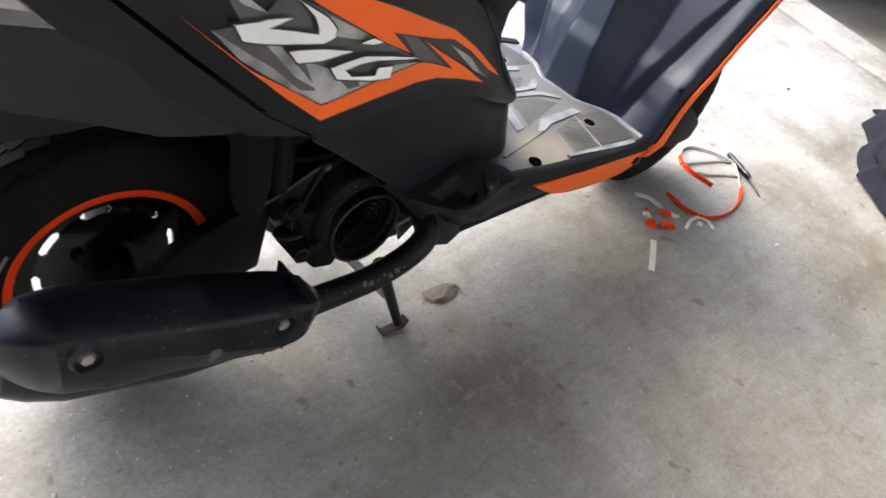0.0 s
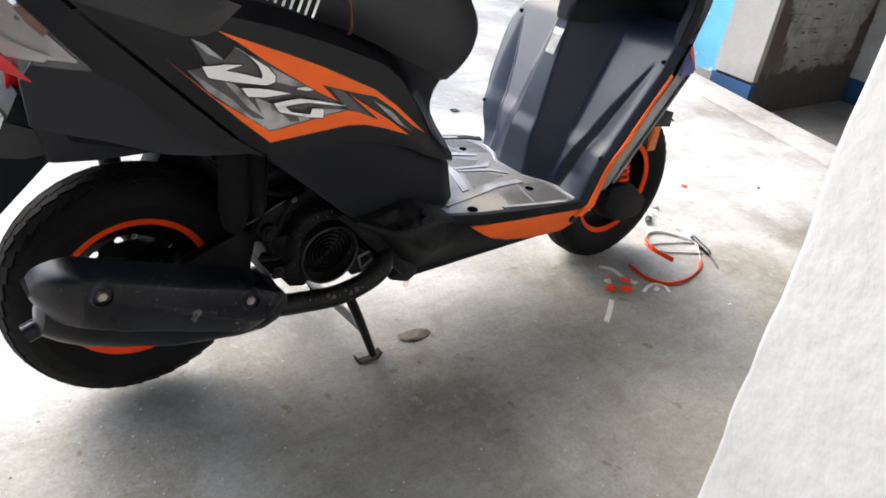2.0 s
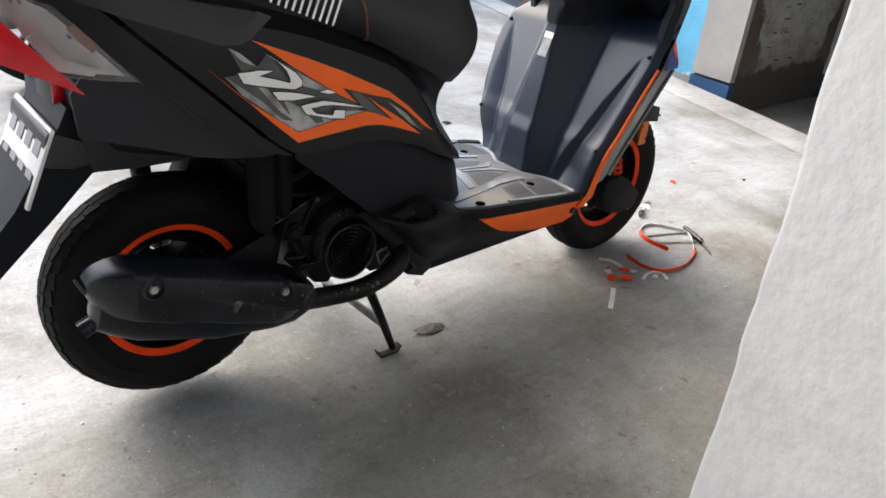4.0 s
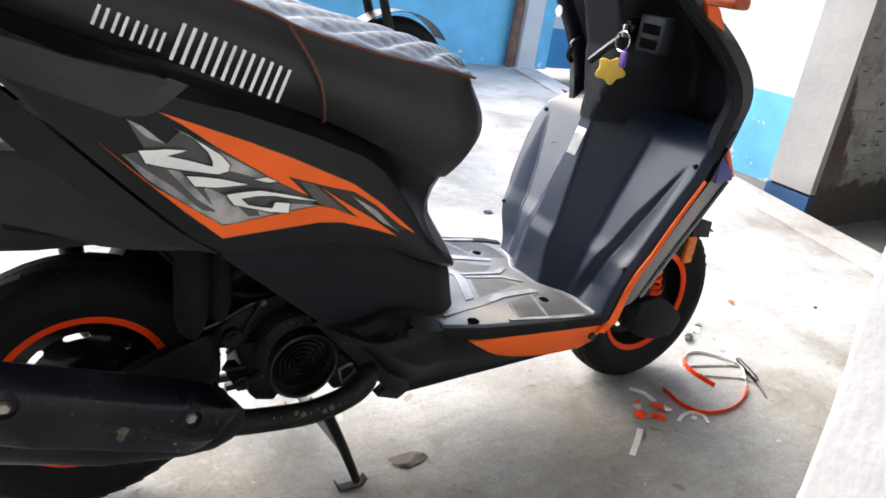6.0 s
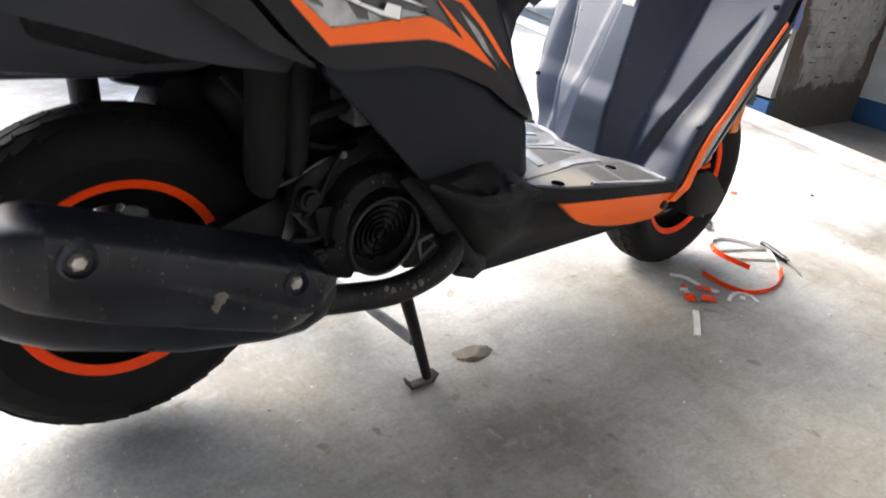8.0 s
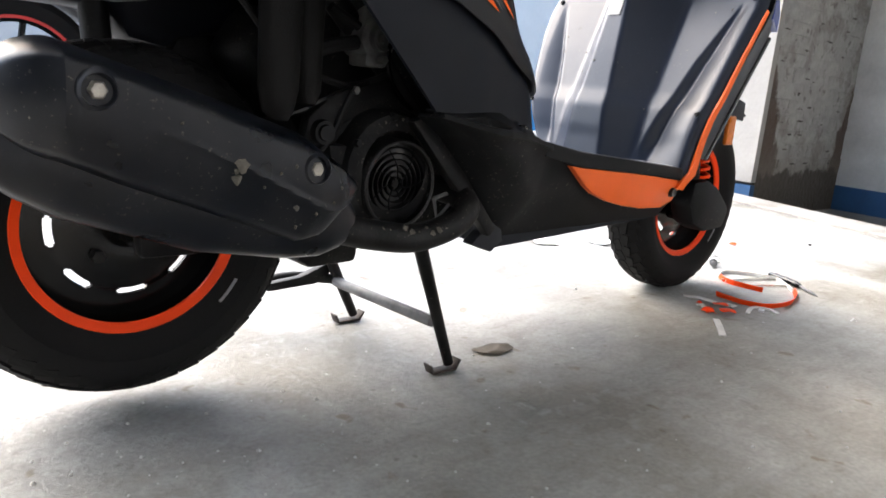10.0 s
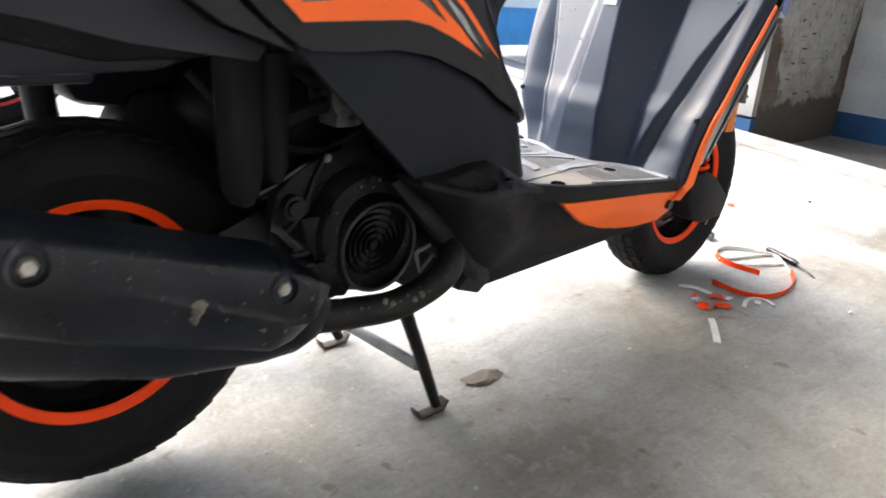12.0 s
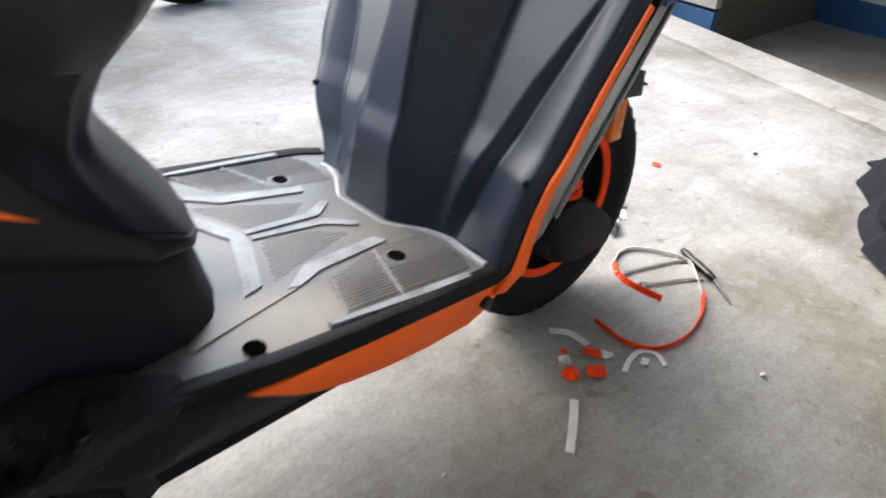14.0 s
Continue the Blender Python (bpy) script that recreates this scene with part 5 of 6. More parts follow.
rnd = random.Random(3)
for k in range(26):
    z = rnd.uniform(.33, .63)
    u = rnd.uniform(-.8, .8)
    splat(shield(u, z) + Vector((-.0012, 0, 0)), rnd.choice((.0009, .0012, .0016, .0022)), (-1, 0, .1), 300 + k, leg_shield)
for k, (x, v, r) in enumerate(((.004, .44, .008), (.003, .55, .007), (.001, .50, .004), (.068, .62, .004), (.062, .30, .0025), (.03, .55, .002), (.045, .40, .002), (.09, .62, .003), (.10, .15, .003), (.11, .5, .0025), (-.05, .3, .0018), (.075, .78, .003), (.12, .35, .0025), (-.10, .7, .0015))):
    splat(heat_shield(x, v) + Vector((0, -.0012, 0)), r, (0, -1, 0.05), k, muf)
M_BOLT = material("weathered_steel", (0.55, 0.52, 0.46), 0.5, metal=0.6, grain=300, amount=0.3, bump=0.2, stain=60, stain_amount=0.3)
for x, z in ((-.117, .394), (.086, .330)):
    part("bolt_recess", lathe_bm([(.007, .010), (.011, .010), (.0135, .0), (.015, .002), (.019, .014)], (x, -.2875, z), "y", 28), M_DARKTRIM, muf)
    part("bolt", lathe_bm([(0, -.001), (.0035, -.001), (.006, .0), (.0080, .003), (.0080, .012)], (x, -.2865, z), "y", 6), M_BOLT, muf)
part("tail_pipe", tube_bm([(-.165, -.205, .324), (-.182, -.205, .317), (-.199, -.205, .310)], .0135, n=6), M_MUFFLER, muf)
part("exhaust_pipe", tube_bm([(.16, -.21, .253), (.22, -.20, .238), (.30, -.19, .226), (.37, -.184, .238), (.40, -.176, .258), (.405, -.15, .272), (.39, -.11, .28)], .0188, n=40, sides=14), M_DSTEEL, scooter, "dusty black exhaust pipe")
pipe = scooter.children[-1]
for k in range(14):
    splat((.19 + .0125 * k, -.2165 + .001 * k, .2485 - .0010 * k + .004 * math.sin(k * 2.3)), .0022 + .0013 * (k % 4), (0, -.75, .6), 40 + k, pipe)

# engine and swing arm
part("engine_block", prism_bm([(.225, .29), (.215, .36), (.30, .40), (.40, .36), (.42, .30), (.38, .262), (.24, .262)], -.12, .10, .012), M_ENGINE, scooter, "grimy black engine casing")
eng = scooter.children[-1]
FC = (.297, -.138, .289)
SC = (.290, -.138, .307)
M_GRILLE = material("dull_black_grille", (0.0045, 0.0045, 0.0050), 0.8, grain=300, amount=0.4, bump=0.2, stain=20, stain_amount=0.3, spec=0.1)
part("fan_cover", lathe_bm([(.078, .05), (.077, .0), (.071, -.009), (.060, -.012), (.052, -.0122)], SC, "y", 48), M_ENGINE, eng, "round black cooling-fan cover")
part("fan_bezel", lathe_bm([(.060, .05), (.059, -.013), (.0565, -.017), (.0535, -.016), (.0515, -.003)], FC, "y", 48), M_ENGINE, eng)
# paler ring: the highlight along the bezel's edge, put into its colour
part("fan_ring", lathe_bm([(.0535, -.018), (.0555, -.0195), (.0575, -.018), (.0555, -.015)], FC, "y", 48, close=True), M_RAIL, eng)
part("fan_back", lathe_bm([(0, .001), (.0535, .001)], FC, "y", 32), M_INK, eng)
for k in range(6):
    r = .008 + k * .0078
    part("fan_slat", lathe_bm([(r, -.009), (r + .0016, -.010), (r + .0016, -.003), (r, -.003)], FC, "y", 36, close=True), M_GRILLE, eng)
for k in range(7):
    a = radians(51.4 * k + 15)
    part("fan_spoke", tube_bm([(FC[0] + r * math.cos(a + d), FC[1] - .008, FC[2] + r * math.sin(a + d)) for r, d in ((.006, 0), (.022, .4), (.038, .65), (.053, .8))], .0009, n=9, sides=6), M_GRILLE, eng)
for a in (40, 95, 150, 195, 330):
    x, z = SC[0] + .069 * math.cos(radians(a)), SC[2] + .069 * math.sin(radians(a))
    part("bolt", lathe_bm([(0, -.006), (.0045, -.006), (.0055, -.004), (.0055, .01)], (x, -.147, z), "y", 6), M_DUSTY, eng)
rnd = random.Random(8)
for k in range(18):
    a, r = rnd.uniform(.2, 3.9), rnd.uniform(.057, .071)
    splat((SC[0] + r * math.cos(a), SC[1] - .0125, SC[2] + r * math.sin(a)), .0011 + .0008 * (k % 3), (0, -1, .1), 70 + k, eng)
part("bracket", tube_bm([(.362, -.15, .268), (.384, -.15, .274), (.402, -.15, .268), (.37, -.15, .240), (.362, -.15, .268)], .0028, steps=False, sides=6), M_GREYSTEEL, eng)
part("bracket", tube_bm([(.176, -.125, .292), (.20, -.13, .291), (.225, -.13, .295)], .004, n=6, sides=8), M_DSTEEL, eng)
part("cooling_fin", prism_bm([(.194, .338), (.203, .302), (.213, .290), (.214, .262), (.224, .246), (.25, .25), (.235, .30), (.225, .338)], -.14, -.10, .003), M_ENGINE, eng)
part("shroud", prism_bm([(.18, .33), (.215, .40), (.30, .425), (.37, .405), (.40, .36), (.36, .33), (.30, .36), (.23, .33)], -.115, -.09, .008), M_ENGINE, eng)
part("swing_arm", prism_bm([(-.02, .25), (.058, .300), (.12, .325), (.186, .350), (.182, .315), (.174, .27), (.168, .225), (.05, .205), (-.015, .205)], -.10, -.075, .006), M_DSTEEL, scooter, "black swing arm plate")
part("gearbox", prism_bm([(.015, .20), (.03, .28), (.06, .39), (.09, .455), (.30, .47), (.38, .33), (.36, .25), (.10, .20), (.03, .18)], .06, .13, .015), M_ENGINE, scooter, "grimy transmission casing")
part("engine_mount", prism_bm([(.160, .335), (.168, .37), (.19, .39), (.225, .41), (.24, .40), (.215, .365), (.21, .34), (.185, .33)], -.135, -.115, .004), M_ENGINE, scooter)
part("mount_bolt", lathe_bm([(0, -.010), (.009, -.010), (.010, -.006), (.014, -.006), (.015, -.003), (.015, .02)], (.184, -.140, .353), "y", 20), M_DSTEEL, scooter)
M_DUCT = material("dusty_rubber", (0.0060, 0.0058, 0.0057), 0.7, grain=300, amount=0.3, bump=0.3, stain=12, stain_amount=0.25, spec=0.2)
part("air_duct", loft_bm([[(.125 + .026 * math.cos(a) * k, -.135 + .018 * math.sin(a), z) for a in np.linspace(0, 2 * math.pi, 14, endpoint=False)] for z, k in ((.54, 1.1), (.46, 1.0), (.40, .95), (.375, .7), (.366, .4))]), M_DUCT, scooter, "dusty rubber intake duct")
part("air_duct", loft_bm([[(.165 + .016 * math.cos(a) * k, -.13 + .016 * math.sin(a), z) for a in np.linspace(0, 2 * math.pi, 14, endpoint=False)] for z, k in ((.52, 1.2), (.46, 1.1), (.40, 1.1), (.385, .6))]), M_DUCT, scooter)
M_CAST = material("dull_cast_alloy", (0.17, 0.17, 0.165), 0.5, metal=0.5, grain=150, amount=0.3, bump=0.3, stain=30, stain_amount=0.3, speck=0.3)
part("throttle_body", join_bm(lathe_bm([(0, -.008), (.006, -.008), (.007, -.004), (.012, -.004), (.013, -.010), (.016, -.010), (.017, .0), (.026, .002), (.028, .012), (.026, .05), (0, .05)], (.266, -.132, .470), "y", 32), prism_bm([(.242, .475), (.246, .506), (.258, .508), (.27, .495)], -.128, -.10, .003), box_bm(.248, .282, -.13, -.09, .434, .452, .005)), M_CAST, scooter, "dull metal throttle body")
part("shock_absorber", tube_bm([(.03, .10, .26), (.005, .09, .40), (-.012, .08, .56)], .018, n=12), M_DSTEEL, scooter)
part("cable", tube_bm([(.08, -.115, .50), (.14, -.12, .44), (.22, -.125, .41), (.30, -.12, .43)], .004, n=20, sides=6), M_RUBBER, scooter)
part("frame_tube", tube_bm([(.33, -.09, .42), (.42, -.10, .33), (.50, -.10, .25), (.60, -.10, .23)], .018, n=20), M_DSTEEL, scooter)
part("frame_tube", tube_bm([(.15, -.09, .58), (.25, -.1, .48), (.33, -.09, .42)], .016, n=16), M_DSTEEL, scooter)

# centre stand
M_FOOT = material("rust_stained_steel", (0.055, 0.042, 0.034), 0.7, metal=0.2, grain=150, amount=0.4, bump=0.3, stain=40, stain_amount=0.3)
stand = part("centre_stand", join_bm(tube_bm([(.405, -.122, .076), (.393, .115, .078)], .0088, n=4), ), M_GREYSTEEL, scooter, "worn steel centre stand")
for s, x in ((-1, .429), (1, .437)):
    part("leg", tube_bm([(.335, s * .158 if s < 0 else .12, .21), (.385, s * .145 if s < 0 else .118, .11), (x, s * .139 if s < 0 else .12, .012)], [.0105, .0092, .0080], n=8, sides=12), M_DSTEEL, stand, "black stand leg")
    part("foot", prism_bm([(x - .043, .017), (x - .036, .002), (x + .010, .001), (x + .019, .016), (x + .016, .018), (x + .007, .0055), (x - .034, .0055), (x - .040, .018)], (s * .139 if s < 0 else .12) - .009, (s * .139 if s < 0 else .12) + .009, .001), M_FOOT, stand, "rust-stained stand foot")
part("pedal", join_bm(tube_bm([(.40, .12, .08), (.33, .15, .085), (.27, .17, .075), (.20, .18, .07)], .009, n=12), prism_bm([(.27, .072), (.36, .075), (.40, .10), (.40, .115), (.33, .09), (.27, .085)], .125, .14, .002)), M_DSTEEL, stand)

# front suspension and mudguard
part("link_cover", prism_bm([(1.125, .268), (1.18, .272), (1.225, .255), (1.29, .205), (1.275, .16), (1.20, .155), (1.14, .175), (1.115, .22)], -.115, -.06, .012), M_DUSTY, scooter, "dusty black front link cover")
part("link_cover", prism_bm([(1.125, .268), (1.18, .272), (1.225, .255), (1.29, .205), (1.275, .16), (1.20, .155), (1.14, .175), (1.115, .22)], .06, .115, .012), M_DUSTY, scooter)
for s in (-1, 1):
    part("fork_leg", tube_bm([(1.17, s * .085, .23), (1.13, s * .085, .38), (1.09, s * .06, .55)], .014, n=8), M_DSTEEL, scooter)
    coil = [(1.185 - .03 * k / 60 + .0, s * .088, .265 + .10 * k / 60) for k in range(61)]
    coil = [(x + .019 * math.cos(k * .62), y + .019 * math.sin(k * .62), z) for k, (x, y, z) in enumerate(coil)]
    part("spring", tube_bm(coil, .004, steps=False, sides=6), M_NEON, scooter, "orange front spring")
part("front_mudguard", thick(grid_bm(lambda a, v: Vector((1.243 + (.234 - .014 * v * v) * math.cos(a), .087 * v, .2165 + (.234 - .014 * v * v) * math.sin(a))), np.linspace(radians(62), radians(165), 28), np.linspace(-1, 1, 11)), .004), M_DARKTRIM, scooter, "black front mudguard")
part("reflector", box_bm(1.240, 1.270, -.106, -.095, .345, .408, .004), M_AMBER, scooter, "amber side reflector")
part("mudguard_wing", prism_bm([(1.262, .405), (1.325, .398), (1.322, .438), (1.27, .452)], -.094, -.086, .002), M_DARKTRIM, scooter, "dark wing of the front mudguard")
part("front_inner", box_bm(1.06, 1.10, -.12, .12, .36, .62, .01), M_PLASTIC, scooter)
part("air_box", prism_bm([(-.15, .482), (-.11, .478), (.015, .476), (.03, .44), (.10, .43), (.24, .51), (.30, .46), (.34, .56), (.05, .66), (-.14, .60)], .07, .19, .015), M_PLASTIC, scooter, "black air filter box")
part("crank_cover", prism_bm([(.12, .44), (.16, .50), (.30, .50), (.38, .42), (.36, .34), (.2, .33)], -.07, .06, .02), M_ENGINE, scooter)
part("wire_loom", tube_bm([(.20, -.118, .50), (.26, -.12, .47), (.31, -.12, .42), (.36, -.118, .37), (.42, -.12, .30)], .006, n=24, sides=8), M_RUBBER, scooter)

# small hardware round the engine
part("fender_lip", box_bm(-.125, .015, -.055, .055, .482, .51, .006), M_DARKTRIM, scooter)
part("helmet_hook", box_bm(.045, .082, -.175, -.13, .545, .585, .008), M_PLASTIC, scooter)
part("hose", tube_bm([(.135, -.12, .395), (.15, -.125, .43), (.19, -.128, .452), (.235, -.125, .462)], .009, n=18, sides=10), M_RUBBER, scooter, "black rubber hose")
part("hose", tube_bm([(.285, -.115, .475), (.31, -.11, .45), (.335, -.105, .41), (.35, -.10, .37)], .007, n=16, sides=10), M_RUBBER, scooter)
part("cable", tube_bm([(.30, -.125, .50), (.28, -.14, .475), (.275, -.14, .44), (.30, -.13, .405), (.335, -.12, .385)], .003, n=22, sides=6), M_RIM, scooter)
part("cable", tube_bm([(.11, -.13, .37), (.15, -.138, .375), (.20, -.14, .40), (.25, -.135, .415)], .003, n=20, sides=6), M_RIM, scooter)
for x, z in ((.268, .444), (.286, .486), (.228, .405), (.345, .372), (.372, .335)):
    part("bolt", lathe_bm([(0, -.006), (.0045, -.006), (.0055, -.004), (.0055, .012)], (x, -.138, z), "y", 6), M_CAST, eng)
for k in range(5):
    part("fin", box_bm(.335 + .011 * k, .340 + .011 * k, -.128, -.10, .305 + .006 * k, .372 - .004 * k, .001, 1), M_ENGINE, eng)
part("mount_edge", tube_bm([(.228, -.137, .405), (.215, -.138, .385), (.205, -.138, .362), (.19, -.138, .337), (.178, -.137, .325)], .0035, n=16, sides=8), M_DUSTY, eng)
part("gearbox_foot", prism_bm([(.258, .26), (.264, .145), (.285, .132), (.37, .135), (.39, .26)], .03, .12, .008), M_ENGINE, eng)
part("engine_hanger", prism_bm([(.340, .33), (.343, .262), (.356, .228), (.375, .204), (.425, .204), (.445, .24), (.43, .33)], -.115, -.085, .004), M_ENGINE, eng, "grimy engine hanger plate")
part("sump", prism_bm([(.228, .33), (.232, .25), (.246, .197), (.34, .192), (.37, .25), (.36, .33)], -.04, .06, .008), M_ENGINE, eng, "grimy underside of the crankcase")
part("cover_lug", prism_bm([(.211, .284), (.211, .254), (.224, .238), (.254, .231), (.264, .248), (.250, .282)], -.148, -.11, .004), M_ENGINE, eng)
part("drain_plug", lathe_bm([(0, -.010), (.008, -.010), (.009, -.006), (.013, -.005), (.013, .05)], (.199, -.146, .275), "y", 6), M_DSTEEL, eng)

# ---- things on the floor ----
def strip_bm(pts, width, height, lean=0.0, n=40, thickness=0.0012, flat=False):
    """A tape or strip along a line on the floor: on edge, or lying flat."""
    path = curve_pts([(x, y, 0.0) for x, y in pts], n)
    rings = []
    for i, p in enumerate(path):
        d = (path[min(i + 1, n)] - path[max(i - 1, 0)]).normalized()
        s = Vector((-d.y, d.x, 0))
        if flat:
            a, c = p - s * width / 2, p + s * width / 2
            rings.append([a + Vector((0, 0, .001)), c + Vector((0, 0, .001)), c + Vector((0, 0, .001 + height)), a + Vector((0, 0, .001 + height))])
        else:
            o = s * lean * height
            rings.append([p, p + s * thickness, p + s * thickness + o + Vector((0, 0, height)), p + o + Vector((0, 0, height))])
    return loft_bm(rings)


loop = thing("tape_offcut", "curled loop of orange and white rim tape on concrete", "tape")
part("orange_stretch", strip_bm([(1.441, -.156), (1.436, -.097), (1.447, -.054), (1.475, -.025)], 0, .011, -.35), M_NEON, loop)
part("white_stretch", strip_bm([(1.475, -.025), (1.515, -.010), (1.554, -.019), (1.591, -.065), (1.604, -.117), (1.57, -.155), (1.52, -.195)], 0, .010, -.25), M_TAPEBACK, loop, "white backing side of the tape")
part("orange_stretch", strip_bm([(1.52, -.195), (1.457, -.226), (1.376, -.243), (1.306, -.229), (1.282, -.186), (1.287, -.147), (1.291, -.118)], 0, .012, .3), M_NEON, loop)
driver = thing("screwdriver", "slim black-handled screwdriver lying on the concrete floor", "screwdriver")
part("handle", tube_bm([(1.625, -.09, .009), (1.612, -.115, .009), (1.60, -.14, .009), (1.588, -.165, .009), (1.578, -.187, .008)], [.006, .0085, .0075, .0088, .0075, .0085, .006], n=22), M_RIM, driver)
part("shaft", tube_bm([(1.578, -.187, .008), (1.556, -.219, .006), (1.534, -.249, .003)], [.0036, .003, .0026, .0032, .001], n=12, sides=8), M_GREYSTEEL, driver, "worn steel shaft")


def spanner(a, c, wide, label):
    """An open-ended spanner lying flat from a to c: a slim shank with a forked jaw at each end."""
    a, c = Vector((*a, 0)), Vector((*c, 0))
    long = (c - a).length
    turn = Matrix.Translation(a) @ Matrix.Rotation(math.atan2(c.y - a.y, c.x - a.x), 4, "Z")
    base = thing("spanner", label, "spanner", "spanners")
    shank = loft_bm([[(x, -w, .002), (x, w, .002), (x, w * .8, .0055), (x, -w * .8, .0055)] for x, w in ((wide * .7, wide * .24), (long * .2, wide * .17), (long * .8, wide * .17), (long - wide * .7, wide * .24))])
    part("shank", moved(shank, turn), M_STEEL, base)
    for x, d, tip in ((0.0, 1, .26), (long, -1, -.26)):
        jaw = [(.95, .24), (.70, .42), (.30, .56), (-.20, .52), (-.52, .38), (-.40, .24), (.12, .25), (.30, .0), (.12, -.25), (-.40, -.24), (-.52, -.38), (-.20, -.52), (.30, -.56), (.70, -.42), (.95, -.24)]
        bm = prism_bm([(u * wide * math.cos(tip * .3) - v * wide * math.sin(tip * .3), u * wide * math.sin(tip * .3) + v * wide * math.cos(tip * .3)) for u, v in jaw], .0015, .0062, .0006, axis="z")
        if d < 0:
            moved(bm, Matrix.Rotation(math.pi, 4, "Z"))
        part("jaw", moved(bm, turn @ Matrix.Translation((x, 0, 0))), M_STEEL, base)


spanner((1.452, -.056), (1.600, -.104), .017, "bright steel open-ended spanner inside the tape loop")
spanner((1.452, -.106), (1.566, -.162), .015, "smaller steel open-ended spanner inside the tape loop")
for pts, w, lab in (([(1.206, -.083), (1.227, -.108), (1.228, -.13), (1.226, -.149)], .013, "short curved white tape offcut"), ([(1.102, -.218), (1.06, -.248), (1.011, -.28)], .013, "short straight white tape offcut"),
                    ([(1.218, -.229), (1.256, -.216), (1.287, -.218), (1.297, -.239), (1.282, -.264)], .009, "curved white tape offcut")):
    solo("tape_offcut", strip_bm(pts, w, .0025, flat=True, n=20), M_TAPEBACK, lab, "tape", "white offcuts")
solo("tape_offcut", strip_bm([(1.255, -.240), (1.272, -.234)], .012, .004, flat=True, n=4), M_TAPEBACK, "scrap of white tape", "tape", "white offcuts")


def scrap(x, y, r, mat, label, seed):
    """A crumpled flake of tape."""
    rnd = random.Random(seed)
    bm = bmesh.new()
    n = 9
    top = [bm.verts.new((x + r * rnd.uniform(.55, 1.1) * math.cos(2 * math.pi * k / n), y + r * rnd.uniform(.5, 1.0) * math.sin(2 * math.pi * k / n), .002 + rnd.uniform(0, .007))) for k in range(n)]
    c = bm.verts.new((x, y, .009))
    for k in range(n):
        bm.faces.new((top[k], top[(k + 1) % n], c))
    thick(bm, .001)
    for v in bm.verts:
        v.co.z = max(v.co.z, .0005)
    solo("tape_scrap", bm, mat, label, "tape", "tape scraps", smooth=False)


scrap(1.164, -.150, .014, M_TAPEBACK, "crumpled scrap of white tape", 1)
scrap(1.180, -.136, .008, M_NEON, "crumpled scrap of orange tape", 2)
scrap(1.215, -.168, .020, M_NEON, "crumpled scrap of orange tape", 3)
scrap(1.228, -.186, .014, M_TAPEBACK, "crumpled scrap of white tape", 4)
scrap(1.142, -.180, .018, M_NEON, "crumpled scrap of orange tape", 5)
scrap(1.180, -.200, .022, M_NEON, "crumpled scrap of orange tape", 6)
scrap(1.39, -.38, .008, M_TAPEBACK, "small white scrap on the floor", 7)
scrap(1.962, .185, .016, M_NEON, "torn scrap of orange tape", 8)
scrap(2.25, .06, .010, M_DSTEEL, "small dark scrap on the floor", 9)
scrap(1.612, 1.083, .022, M_DSTEEL, "dry dark leaf scrap on the floor", 10)
# small parts behind the front wheel
plug = thing("spark_plug", "old spark plug lying behind the front wheel", "spark plug")
plug_pose = Matrix.Translation((1.575, .045, .011)) @ Matrix.Rotation(radians(28), 4, "Z")
part("shell", moved(lathe_bm([(0, -.012), (.0065, -.012), (.0065, .006), (.0100, .006), (.0105, .010), (.0105, .019), (.0095, .022), (.0070, .023)], (0, 0, 0), "x", 16), plug_pose), M_GREYSTEEL, plug, "grey threaded metal shell")
part("insulator", moved(lathe_bm([(.0062, .022), (.0062, .034), (.0054, .036), (.0054, .044), (.0034, .046), (.0034, .053), (0, .053)], (0, 0, 0), "x", 16), plug_pose), M_TAPEBACK, plug, "white ceramic insulator")
scrap(1.655, .085, .026, M_TAPEBACK, "crumpled scrap of clear film", 11)
scrap(1.70, .11, .016, M_STICKER, "crumpled scrap of clear film", 12)
for k, (x, y) in enumerate(((1.34, .45), (1.52, .38))):
    scrap(x, y, .06, M_TAPEBACK, "pale torn paper on the floor", 20 + k)

# flat lump of mortar
def lump(name, x, y, a, c, h, seed, mat, label):
    bm = bmesh.new()
    bmesh.ops.create_icosphere(bm, subdivisions=4, radius=1)
    for v in bm.verts:
        n = noise.fractal(v.co * 1.6 + Vector((seed, 0, 0)), 1.0, 2.0, 4)
        k = 1 + .28 * n
        v.co = Vector((x + v.co.x * a * k, y + v.co.y * c * k, max(0.0, (v.co.z * .8 + .25) * h * (1 + .5 * n))))
    solo(name, bm, mat, label, "stone", angle=50)


lump("mortar_lump", .556, -.113, .042, .019, .0055, 3.0, M_STONE, "flat broken lump of dried mortar")

